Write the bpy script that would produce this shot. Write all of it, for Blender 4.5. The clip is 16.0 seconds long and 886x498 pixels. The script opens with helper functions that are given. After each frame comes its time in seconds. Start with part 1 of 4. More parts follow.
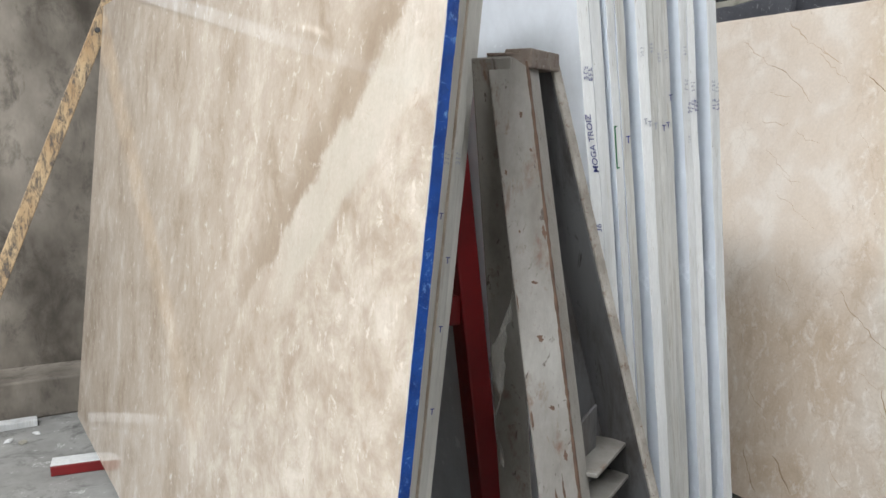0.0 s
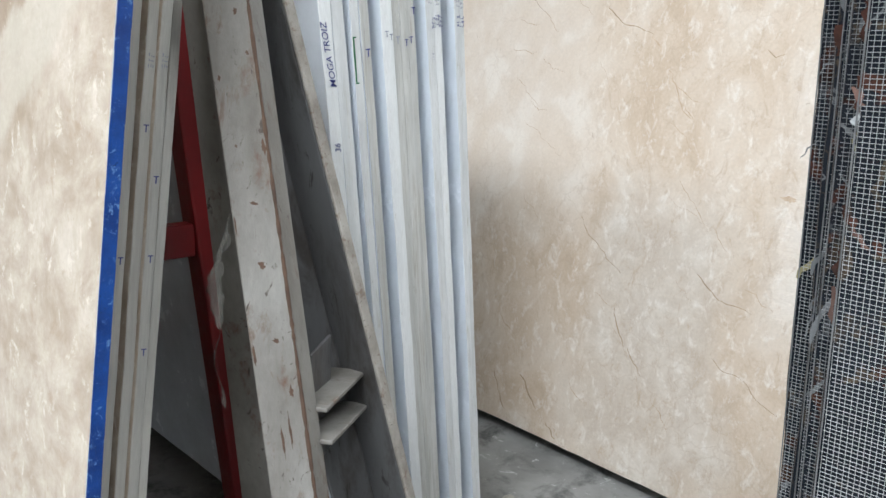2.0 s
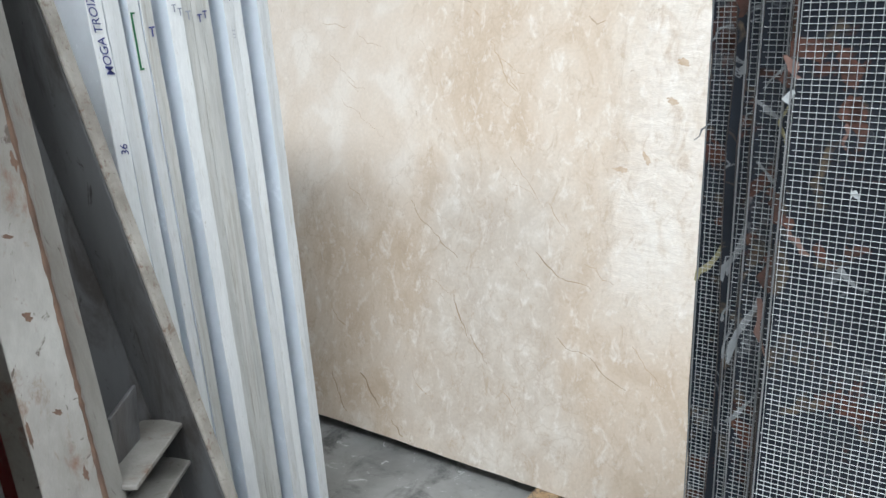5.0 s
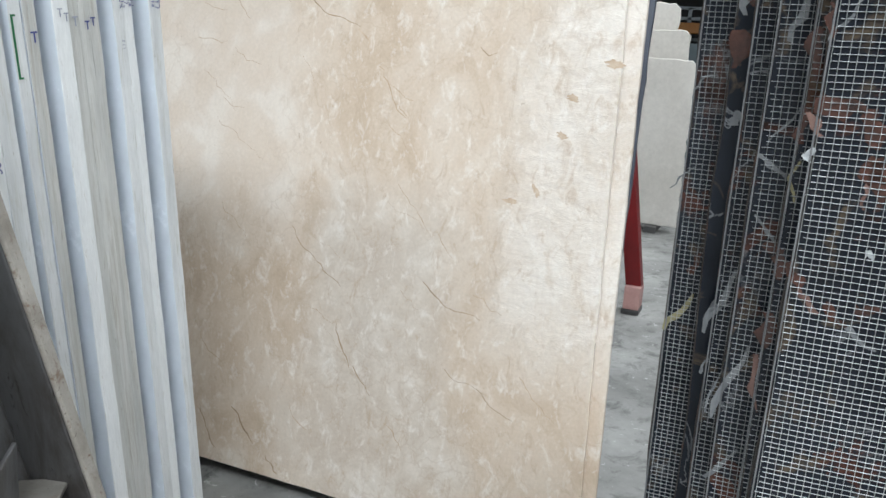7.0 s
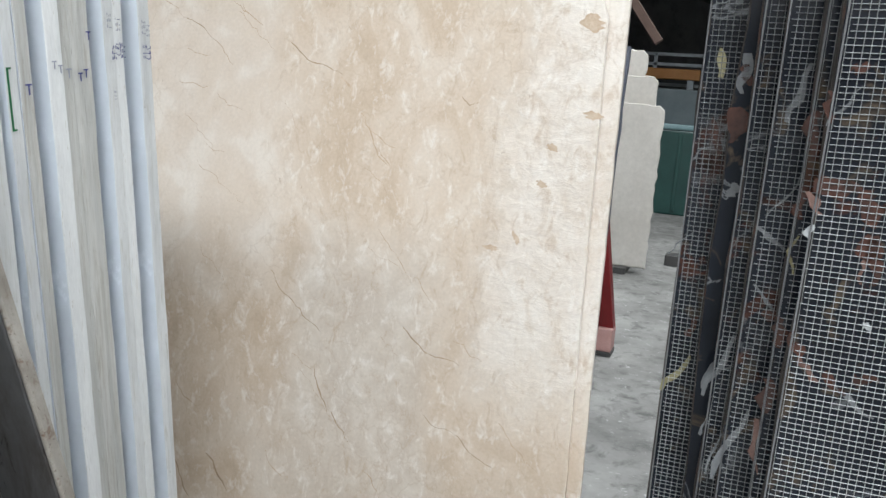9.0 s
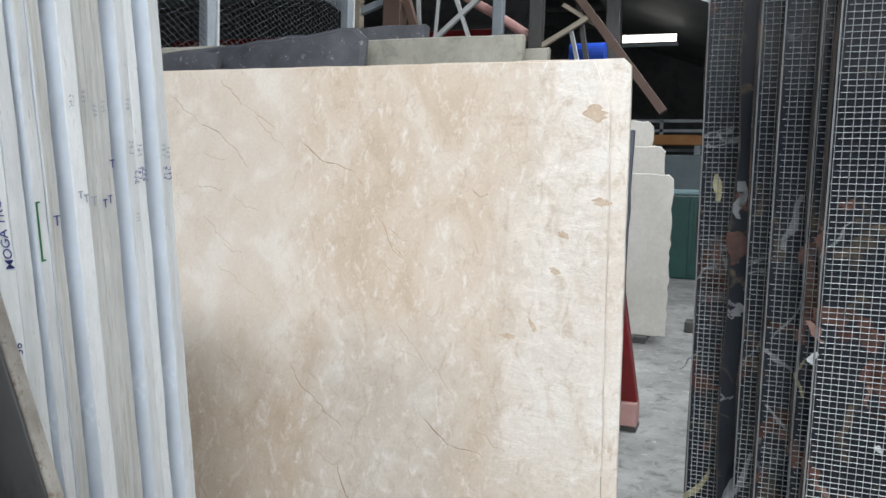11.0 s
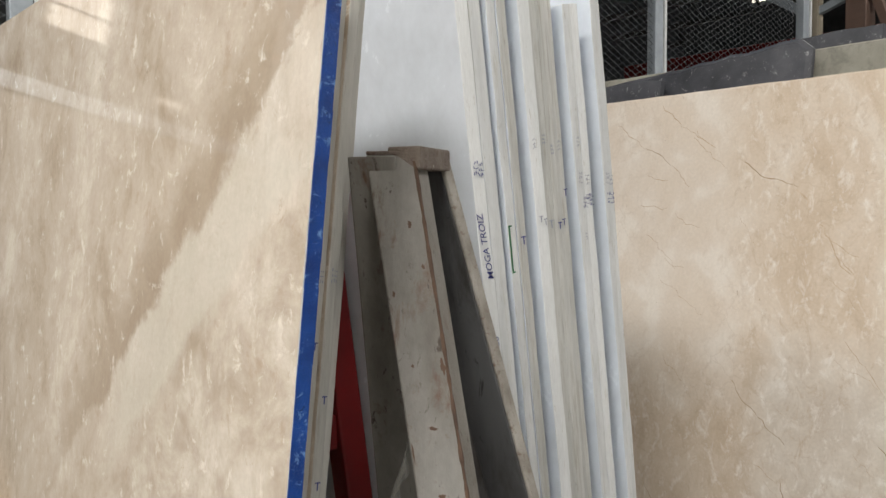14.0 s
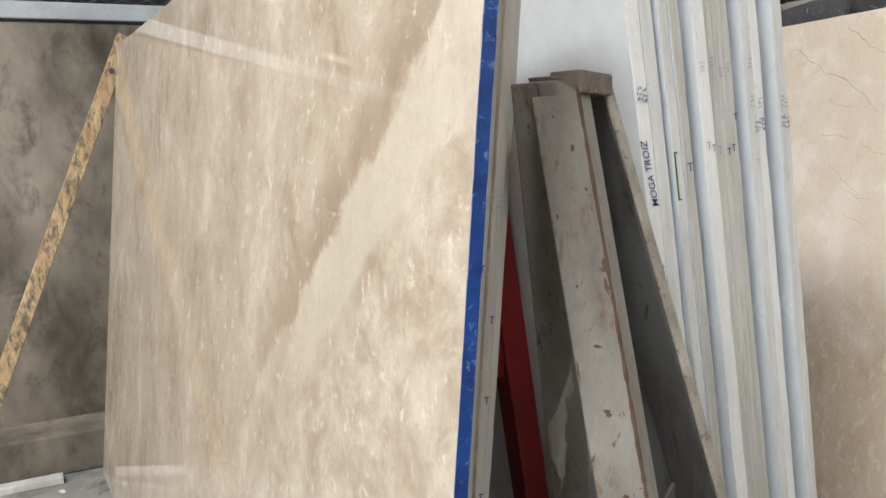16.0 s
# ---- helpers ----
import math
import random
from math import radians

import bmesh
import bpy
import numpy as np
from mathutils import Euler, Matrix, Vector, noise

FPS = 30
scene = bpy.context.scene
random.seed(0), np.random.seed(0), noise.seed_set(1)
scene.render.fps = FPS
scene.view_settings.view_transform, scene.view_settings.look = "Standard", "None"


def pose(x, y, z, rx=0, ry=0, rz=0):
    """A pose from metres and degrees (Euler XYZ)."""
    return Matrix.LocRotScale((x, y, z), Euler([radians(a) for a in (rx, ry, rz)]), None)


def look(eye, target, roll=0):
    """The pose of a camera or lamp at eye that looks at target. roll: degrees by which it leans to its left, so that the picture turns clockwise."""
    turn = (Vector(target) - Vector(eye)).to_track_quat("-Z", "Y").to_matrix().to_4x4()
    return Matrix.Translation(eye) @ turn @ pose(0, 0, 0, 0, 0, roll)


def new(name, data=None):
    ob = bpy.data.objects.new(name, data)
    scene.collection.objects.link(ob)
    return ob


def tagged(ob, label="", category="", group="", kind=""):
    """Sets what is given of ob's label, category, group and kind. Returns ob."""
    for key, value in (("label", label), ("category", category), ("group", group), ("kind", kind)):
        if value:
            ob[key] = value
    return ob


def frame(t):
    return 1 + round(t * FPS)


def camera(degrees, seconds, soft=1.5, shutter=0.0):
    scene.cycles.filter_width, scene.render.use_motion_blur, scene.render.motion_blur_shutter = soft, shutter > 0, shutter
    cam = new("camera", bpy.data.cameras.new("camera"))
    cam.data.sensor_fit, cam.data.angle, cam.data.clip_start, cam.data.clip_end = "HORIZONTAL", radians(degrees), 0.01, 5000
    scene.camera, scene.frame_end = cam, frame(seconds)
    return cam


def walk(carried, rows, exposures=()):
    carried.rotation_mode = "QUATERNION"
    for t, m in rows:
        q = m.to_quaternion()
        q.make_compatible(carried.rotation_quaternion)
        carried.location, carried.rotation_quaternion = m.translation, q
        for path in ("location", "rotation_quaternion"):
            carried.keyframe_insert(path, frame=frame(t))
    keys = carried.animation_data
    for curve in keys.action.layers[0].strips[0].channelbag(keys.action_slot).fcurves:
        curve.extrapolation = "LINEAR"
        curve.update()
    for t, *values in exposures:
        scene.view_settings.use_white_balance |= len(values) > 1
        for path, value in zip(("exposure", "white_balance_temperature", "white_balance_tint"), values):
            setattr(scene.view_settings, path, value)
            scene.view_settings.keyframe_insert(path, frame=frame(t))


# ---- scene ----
cam = camera(57.7, 16.0)
PATH = [
    (0, (-0.013, -0.006, 1.481), (0.93, 1.731, 1.178), 0.1),
    (0.5, (0.027, -0.001, 1.464), (1.113, 1.645, 1.129), 0.5),
    (1, (0.054, 0.012, 1.453), (1.237, 1.581, 1.082), 0.9),
    (1.5, (0.089, 0.023, 1.448), (1.373, 1.499, 1.031), 1.6),
    (2, (0.126, 0.041, 1.439), (1.496, 1.426, 0.986), 2.5),
    (2.5, (0.165, 0.066, 1.438), (1.586, 1.392, 0.968), 2.4),
    (3, (0.213, 0.097, 1.435), (1.678, 1.373, 0.958), 1.3),
    (3.5, (0.265, 0.116, 1.435), (1.758, 1.354, 0.949), 1.0),
    (3.7, (0.270, 0.127, 1.431), (1.778, 1.348, 0.940), 1.1),
    (5.8, (0.278, 0.248, 1.450), (2.007, 1.141, 0.987), 1.1),
    (6, (0.278, 0.26, 1.452), (2.028, 1.119, 1.005), 1.5),
    (6.5, (0.284, 0.303, 1.447), (2.076, 1.081, 1.019), 2.8),
    (7, (0.279, 0.335, 1.444), (2.098, 1.044, 1.011), 4.0),
    (7.5, (0.265, 0.358, 1.443), (2.102, 1.024, 1.018), 5.1),
    (8, (0.261, 0.366, 1.446), (2.11, 1.011, 1.042), 5.8),
    (8.5, (0.261, 0.368, 1.455), (2.116, 1.011, 1.075), 5.7),
    (9, (0.254, 0.366, 1.469), (2.116, 1.015, 1.133), 4.7),
    (9.2, (0.249, 0.364, 1.477), (2.114, 1.017, 1.169), 4.1),
    (11.3, (0.225, 0.358, 1.531), (2.084, 1.083, 1.393), 1.8),
    (11.5, (0.211, 0.352, 1.532), (2.056, 1.113, 1.398), 1.6),
    (12, (0.184, 0.324, 1.532), (1.938, 1.277, 1.406), 1.0),
    (12.5, (0.172, 0.296, 1.536), (1.791, 1.465, 1.422), 0.7),
    (13, (0.148, 0.268, 1.54), (1.612, 1.626, 1.427), 0.1),
    (13.5, (0.127, 0.244, 1.541), (1.455, 1.734, 1.419), -0.3),
    (14, (0.104, 0.226, 1.54), (1.33, 1.801, 1.41), -0.6),
    (14.5, (0.087, 0.215, 1.536), (1.202, 1.869, 1.391), -1.2),
    (15, (0.079, 0.203, 1.528), (1.094, 1.918, 1.354), -1.8),
    (15.5, (0.073, 0.197, 1.519), (1.007, 1.952, 1.307), -2.1),
    (16, (0.078, 0.192, 1.508), (0.955, 1.972, 1.26), -2.5),
]
walk(cam, [(t, look(eye, target, roll)) for t, eye, target, roll in PATH],
     exposures=[(0, -0.24, 6800, 13), (1, -0.22, 6700, 12), (2.2, -0.1, 6500, 11), (3.5, 0.02, 6400, 10), (6.5, -0.2, 6450, 10), (8.5, -0.25, 6650, 11), (11.5, -0.26, 6550, 12), (12, -0.31, 7000, 13), (12.5, -0.36, 7050, 13), (13.5, -0.58, 7350, 14), (14.5, -0.45, 7400, 14), (15.5, -0.4, 7400, 14), (16, -0.32, 7400, 14)])

# ---------- world and lights ----------
world = bpy.data.worlds.new("sky")
scene.world = world
world.use_nodes = True
wn = world.node_tree.nodes
sky = wn.new("ShaderNodeTexSky")
sky.sky_type, sky.sun_disc = "NISHITA", False
sky.sun_elevation, sky.sun_rotation = radians(50), radians(210)
wn["Background"].inputs["Strength"].default_value = 0.10
world.node_tree.links.new(sky.outputs["Color"], wn["Background"].inputs["Color"])


def area(name, eye, target, sx, sy, power, colour):
    data = bpy.data.lights.new(name, "AREA")
    data.shape, data.size, data.size_y, data.energy, data.color = "RECTANGLE", sx, sy, power, colour
    ob = new(name, data)
    ob.matrix_world = look(eye, target)
    return ob


DAY = (0.90, 0.96, 1.0)
# key daylight through the roof opening at (-2.8, -1.0); the other roof lamps and the two side lamps behind the walkway
# are added fill
ROOF_KEY_FILL = ((-2.8, -1.0, 780), (-2.8, 3.0, 260), (-0.6, -2.8, 325), (1.6, 3.0, 15), (6.5, 0.2, 380), (10.5, 0.2, 420))
for rx, ry, power in ROOF_KEY_FILL:
    area("roof_daylight", (rx, ry, 6.25), (rx, ry, 0), 1.1, 2.4, power, DAY)
area("gate_daylight", (-6.85, -0.8, 2.7), (3, 0.8, 1.3), 7.0, 4.2, 220, DAY)
area("door_daylight", (0.5, -5.85, 1.5), (0.8, 1.0, 0.9), 6.0, 2.6, 70, DAY)


# ---------- materials ----------
def material(name, rough=0.5, metal=0.0, spec=0.5):
    m = bpy.data.materials.new(name)
    m.use_nodes = True
    b = m.node_tree.nodes["Principled BSDF"]
    b.inputs["Roughness"].default_value, b.inputs["Metallic"].default_value = rough, metal
    b.inputs["Specular IOR Level"].default_value = spec
    return m, m.node_tree, b


def node(nt, kind, **values):
    n = nt.nodes.new(kind)
    for k, v in values.items():
        n.inputs[k.replace("_", " ")].default_value = v
    return n


def coords(nt, scale=(1, 1, 1), turn=(0, 0, 0), vary=False):
    tc = nt.nodes.new("ShaderNodeTexCoord")
    mp = nt.nodes.new("ShaderNodeMapping")
    mp.inputs["Scale"].default_value, mp.inputs["Rotation"].default_value = scale, [radians(a) for a in turn]
    nt.links.new(tc.outputs["Object"], mp.inputs["Vector"])
    if vary:
        info = nt.nodes.new("ShaderNodeObjectInfo")
        mul = nt.nodes.new("ShaderNodeMath")
        mul.operation, mul.inputs[1].default_value = "MULTIPLY", 37.0
        nt.links.new(info.outputs["Random"], mul.inputs[0])
        nt.links.new(mul.outputs[0], mp.inputs["Location"])
    return mp.outputs["Vector"]


def noise_tex(nt, vec, scale, detail=6, rough=0.6, warp=0.0):
    n = node(nt, "ShaderNodeTexNoise", Scale=scale, Detail=detail, Roughness=rough, Distortion=warp)
    nt.links.new(vec, n.inputs["Vector"])
    return n.outputs["Fac"]


def ramp(nt, fac, *stops):
    r = nt.nodes.new("ShaderNodeValToRGB")
    el = r.color_ramp.elements
    while len(el) < len(stops):
        el.new(0.5)
    for e, (p, c) in zip(el, stops):
        e.position, e.color = p, (*c, 1) if len(c) == 3 else c
    nt.links.new(fac, r.inputs["Fac"])
    return r.outputs["Color"]


def grey(v):
    return (v, v, v)


def mix(nt, fac, a, b, mode="MIX"):
    m = nt.nodes.new("ShaderNodeMix")
    m.data_type, m.blend_type = "RGBA", mode
    for sock, v in ((m.inputs["Factor"], fac), (m.inputs["A"], a), (m.inputs["B"], b)):
        if isinstance(v, (int, float)):
            sock.default_value = v
        elif isinstance(v, tuple):
            sock.default_value = (*v, 1)
        else:
            nt.links.new(v, sock)
    return m.outputs["Result"]


def bump(nt, b, fac, strength, dist=0.002):
    n = node(nt, "ShaderNodeBump", Strength=strength, Distance=dist)
    nt.links.new(fac, n.inputs["Height"])
    nt.links.new(n.outputs["Normal"], b.inputs["Normal"])


def simple(name, dark, light, scale, rough, metal=0.0, spec=0.5, relief=0.3, stretch=(1, 1, 1), dirt=None, dirt_amount=(0.55, 0.7), vary=True, specks=None):
    """A two-scale surface: broad tone, fine grain, stains of a second colour, and relief."""
    m, nt, b = material(name, rough, metal, spec)
    v = coords(nt, stretch, vary=vary)
    broad, fine = noise_tex(nt, v, scale, 5), noise_tex(nt, v, scale * 14, 6, 0.7)
    col = ramp(nt, broad, (0.3, dark), (0.7, light))
    col = mix(nt, 0.35, col, ramp(nt, fine, (0.25, grey(0.45)), (0.75, grey(1.0))), "MULTIPLY")
    if dirt:
        spots = noise_tex(nt, v, scale * 3.3, 8, 0.75, 0.4)
        col = mix(nt, ramp(nt, spots, (dirt_amount[0], grey(0)), (dirt_amount[1], grey(1))), col, dirt)
    if specks:
        dots = noise_tex(nt, v, scale * 8, 7, 0.72, 1.0)
        col = mix(nt, ramp(nt, dots, (0.615, grey(0)), (0.655, grey(0.9))), col, specks)
    nt.links.new(col, b.inputs["Base Color"])
    nt.links.new(ramp(nt, fine, (0.2, grey(max(0.02, rough - 0.1))), (0.8, grey(min(1, rough + 0.12)))), b.inputs["Roughness"])
    if relief:
        bump(nt, b, fine, relief)
    return m


def calc(nt, op, a, b=None, c=None):
    """One step of arithmetic on numbers or sockets."""
    n = nt.nodes.new("ShaderNodeMath")
    n.operation = op
    for sock, v in zip(n.inputs, (a, b, c)):
        if isinstance(v, (int, float)):
            sock.default_value = v
        elif v is not None:
            nt.links.new(v, sock)
    return n.outputs[0]


def step(nt, value, lo, hi):
    """Rises softly from 0 at lo to 1 at hi (or falls, when lo is the larger)."""
    n = node(nt, "ShaderNodeMapRange", From_Min=min(lo, hi), From_Max=max(lo, hi), To_Min=0.0 if lo < hi else 1.0, To_Max=1.0 if lo < hi else 0.0)
    n.interpolation_type = "SMOOTHSTEP"
    nt.links.new(value, n.inputs["Value"])
    return n.outputs["Result"]


def wander(nt, value, *layers):
    """A value shifted by centred noises: (noise, reach)."""
    for tex, reach in layers:
        value = calc(nt, "MULTIPLY_ADD", calc(nt, "SUBTRACT", tex, 0.5), reach, value)
    return value


def yz_of(nt, v):
    sep = nt.nodes.new("ShaderNodeSeparateXYZ")
    nt.links.new(v, sep.inputs[0])
    return sep.outputs["Y"], sep.outputs["Z"]


def crackle(nt, v, scale, warp):
    """Distance to the edges of uneven crystal cells."""
    tex = node(nt, "ShaderNodeTexNoise", Scale=scale * 0.6, Detail=4, Roughness=0.6)
    nt.links.new(v, tex.inputs["Vector"])
    push = nt.nodes.new("ShaderNodeVectorMath")
    push.operation, push.inputs[1].default_value = "MULTIPLY_ADD", (warp, warp, warp)
    nt.links.new(tex.outputs["Color"], push.inputs[0])
    nt.links.new(v, push.inputs[2])
    cell = node(nt, "ShaderNodeTexVoronoi", Scale=scale)
    cell.feature = "DISTANCE_TO_EDGE"
    nt.links.new(push.outputs[0], cell.inputs["Vector"])
    return cell.outputs["Distance"]


def beige_marble():
    """Polished beige stone: upright crystals, a tan vein that slants down the slab, a pale lens under it (its top faded
    like a reflection's edge) and clouded patches beyond.
    """
    m, nt, b = material("beige_marble", 0.035, 0, 0.5)
    v, vs = coords(nt), coords(nt, (1, 0.95, 0.75), (-14, 0, 0))
    y, z = yz_of(nt, v)
    n1, n2, n3 = noise_tex(nt, v, 2.4, 3), noise_tex(nt, v, 9, 5, 0.65, 0.6), noise_tex(nt, v, 36, 5, 0.65)
    s = wander(nt, calc(nt, "MULTIPLY_ADD", y, 0.98, z), (n1, 0.16), (n2, 0.13), (n3, 0.05))
    yw = wander(nt, y, (n2, 0.16), (n3, 0.05))
    lens = calc(nt, "MULTIPLY", calc(nt, "MULTIPLY", step(nt, s, 1.44, 1.50), step(nt, s, 1.685, 1.635)), step(nt, yw, 0.62, 0.48))
    # upper end of the lens fades: a reflection's edge put into the colour
    lens = calc(nt, "MULTIPLY", lens, calc(nt, "MULTIPLY_ADD", step(nt, wander(nt, z, (n2, 0.12)), 1.52, 1.40), 0.75, 0.25))
    vein = calc(nt, "MULTIPLY", calc(nt, "MULTIPLY", step(nt, s, 1.645, 1.675), step(nt, s, 1.86, 1.70)), step(nt, yw, 1.05, 0.55))
    beyond = step(nt, s, 1.46, 1.41)
    col = ramp(nt, noise_tex(nt, vs, 4.6, 9, 0.72, 0.25), (0.35, (0.365, 0.292, 0.222)), (0.455, (0.468, 0.395, 0.320)), (0.54, (0.515, 0.442, 0.367)), (0.65, (0.62, 0.555, 0.478)))
    clouds = ramp(nt, noise_tex(nt, v, 9.0, 9, 0.70, 0.35), (0.36, (0.37, 0.30, 0.235)), (0.45, (0.45, 0.38, 0.31)), (0.53, (0.525, 0.46, 0.385)), (0.64, (0.615, 0.56, 0.485)))
    col = mix(nt, calc(nt, "MULTIPLY", beyond, 0.8), col, clouds)
    col = mix(nt, calc(nt, "MULTIPLY", vein, 0.95), col, ramp(nt, noise_tex(nt, vs, 12, 6, 0.65, 0.5), (0.3, (0.31, 0.24, 0.178)), (0.7, (0.40, 0.325, 0.252))))
    col = mix(nt, calc(nt, "MULTIPLY", lens, 0.74), col, ramp(nt, noise_tex(nt, v, 7, 7, 0.65), (0.3, (0.51, 0.475, 0.40)), (0.7, (0.60, 0.545, 0.47))))
    free = calc(nt, "MULTIPLY_ADD", lens, -0.65, 1.0)
    white = ramp(nt, noise_tex(nt, vs, 30, 7, 0.72, 0.5), (0.575, grey(0)), (0.67, grey(0.8)))
    col = mix(nt, mix(nt, 1.0, white, free, "MULTIPLY"), col, (0.71, 0.66, 0.585))
    brown = ramp(nt, noise_tex(nt, vs, 24, 7, 0.74, 0.5), (0.32, grey(0.7)), (0.43, grey(0)))
    col = mix(nt, mix(nt, 1.0, brown, free, "MULTIPLY"), col, (0.385, 0.295, 0.22))
    sparse = ramp(nt, noise_tex(nt, vs, 13, 5, 0.6, 0.3), (0.68, grey(0)), (0.73, grey(0.75)))
    col = mix(nt, sparse, col, (0.74, 0.69, 0.62))
    rims = ramp(nt, crackle(nt, vs, 8, 0.16), (0.0, grey(0.22)), (0.07, grey(0)))
    col = mix(nt, mix(nt, 1.0, rims, free, "MULTIPLY"), col, (0.40, 0.315, 0.24))
    grit = noise_tex(nt, v, 110, 4, 0.6)
    col = mix(nt, 0.20, col, ramp(nt, grit, (0.3, grey(0.6)), (0.7, grey(1.0))), "MULTIPLY")
    nt.links.new(col, b.inputs["Base Color"])
    nt.links.new(ramp(nt, n3, (0.3, grey(0.03)), (0.8, grey(0.08))), b.inputs["Roughness"])
    return m


def cream_marble():
    """Polished cream stone: a smooth pale part, a warm tan part, a greyish heart and a chalky, chiselled end."""
    m, nt, b = material("cream_marble", 0.13, 0, 0.5)
    v, vs = coords(nt), coords(nt, (1, 1.3, 0.8), (38, 0, 0))
    y, z = yz_of(nt, v)
    n1, n2, n3 = noise_tex(nt, v, 2.1, 4, 0.55), noise_tex(nt, v, 8, 6, 0.66, 0.5), noise_tex(nt, v, 30, 5, 0.7)
    yw, zw = wander(nt, y, (n1, 0.42), (n2, 0.16)), wander(nt, z, (n1, 0.5), (n2, 0.2))
    chalk = step(nt, yw, 0.44, 0.18)
    chalk = calc(nt, "MULTIPLY", chalk, step(nt, zw, 0.35, 0.75))
    smooth = calc(nt, "MULTIPLY", step(nt, yw, 0.98, 1.16), step(nt, zw, 0.75, 1.05))
    heart = calc(nt, "MULTIPLY", calc(nt, "MULTIPLY", step(nt, yw, 0.36, 0.55), step(nt, yw, 1.15, 0.85)), step(nt, zw, 1.12, 0.85))
    col = ramp(nt, noise_tex(nt, vs, 3.2, 8, 0.64, 0.8), (0.34, (0.53, 0.42, 0.315)), (0.48, (0.61, 0.505, 0.40)), (0.60, (0.66, 0.57, 0.475)), (0.72, (0.725, 0.66, 0.58)))
    col = mix(nt, calc(nt, "MULTIPLY", heart, 0.6), col, ramp(nt, noise_tex(nt, v, 7, 7, 0.68, 0.7), (0.36, (0.51, 0.45, 0.388)), (0.5, (0.60, 0.55, 0.485)), (0.64, (0.715, 0.675, 0.615))))
    col = mix(nt, calc(nt, "MULTIPLY", smooth, 0.75), col, ramp(nt, noise_tex(nt, v, 6, 4, 0.5, 0.4), (0.40, (0.665, 0.58, 0.49)), (0.52, (0.69, 0.615, 0.535)), (0.60, (0.745, 0.69, 0.62))))
    col = mix(nt, calc(nt, "MULTIPLY", chalk, 0.62), col, ramp(nt, noise_tex(nt, vs, 9, 7, 0.66, 0.8), (0.34, (0.64, 0.575, 0.50)), (0.46, (0.735, 0.695, 0.64)), (0.65, (0.79, 0.765, 0.72))))
    free = calc(nt, "MULTIPLY_ADD", smooth, -0.75, 1.0)
    tan = ramp(nt, noise_tex(nt, vs, 14, 8, 0.75, 0.7), (0.34, grey(0.75)), (0.47, grey(0)))
    col = mix(nt, mix(nt, 1.0, tan, free, "MULTIPLY"), col, (0.50, 0.395, 0.295))
    pale = ramp(nt, noise_tex(nt, vs, 17, 8, 0.76, 0.5), (0.53, grey(0)), (0.66, grey(0.75)))
    col = mix(nt, mix(nt, 1.0, pale, free, "MULTIPLY"), col, (0.785, 0.745, 0.69))
    cells = ramp(nt, crackle(nt, v, 11, 0.2), (0.0, grey(0.34)), (0.045, grey(0)))
    patches = ramp(nt, n1, (0.42, grey(0)), (0.62, grey(1)))
    col = mix(nt, mix(nt, 1.0, cells, patches, "MULTIPLY"), col, (0.46, 0.36, 0.27))
    pits = noise_tex(nt, vs, 30, 5, 0.62, 1.4)
    col = mix(nt, ramp(nt, pits, (0.69, grey(0)), (0.74, grey(0.6))), col, (0.37, 0.28, 0.20))
    grit = noise_tex(nt, v, 100, 4, 0.6)
    col = mix(nt, 0.22, col, ramp(nt, grit, (0.3, grey(0.58)), (0.7, grey(1.0))), "MULTIPLY")
    nt.links.new(col, b.inputs["Base Color"])
    nt.links.new(calc(nt, "MULTIPLY_ADD", chalk, 0.22, calc(nt, "MULTIPLY_ADD", n3, 0.08, 0.09)), b.inputs["Roughness"])
    chips = noise_tex(nt, coords(nt, (1, 0.9, 1.6), (28, 0, 0)), 15, 6, 0.62, 0.3)
    bump(nt, b, calc(nt, "MULTIPLY", chips, calc(nt, "MULTIPLY_ADD", chalk, 0.95, 0.03)), 0.7, 0.007)
    return m


LEFT_STONE = beige_marble()
CREAM_STONE = cream_marble()
WHITE_FACE = simple("white_quartz", (0.70, 0.755, 0.82), (0.74, 0.79, 0.85), 0.6, 0.22, relief=0.0, vary=False)
WHITE_EDGE = simple("sawn_white_edge", (0.54, 0.555, 0.555), (0.70, 0.715, 0.715), 5, 0.7, relief=0.5, stretch=(6, 6, 0.5), dirt=(0.42, 0.41, 0.35), dirt_amount=(0.54, 0.72), specks=(0.34, 0.33, 0.29))
WHITE_EDGE_WARM = simple("stained_white_edge", (0.40, 0.405, 0.385), (0.62, 0.62, 0.595), 6, 0.7, relief=0.6, stretch=(7, 7, 0.35), dirt=(0.33, 0.31, 0.26), dirt_amount=(0.50, 0.70), specks=(0.25, 0.24, 0.21))
WHITE_EDGE_CLEAN = simple("clean_white_edge", (0.66, 0.68, 0.68), (0.77, 0.785, 0.785), 5, 0.65, relief=0.5, stretch=(5, 5, 0.7), dirt=(0.54, 0.53, 0.48), dirt_amount=(0.60, 0.76), specks=(0.45, 0.43, 0.38))
GREY_EDGE = simple("sawn_grey_edge", (0.40, 0.39, 0.36), (0.55, 0.54, 0.50), 5, 0.75, relief=0.5, stretch=(6, 6, 0.5), dirt=(0.30, 0.28, 0.25), dirt_amount=(0.58, 0.75))
BLUE_TAPE = simple("blue_tape", (0.002, 0.026, 0.15), (0.006, 0.066, 0.30), 20, 0.45, spec=0.3, relief=0.8, dirt=(0.13, 0.26, 0.50), dirt_amount=(0.57, 0.66), specks=(0.003, 0.014, 0.055))
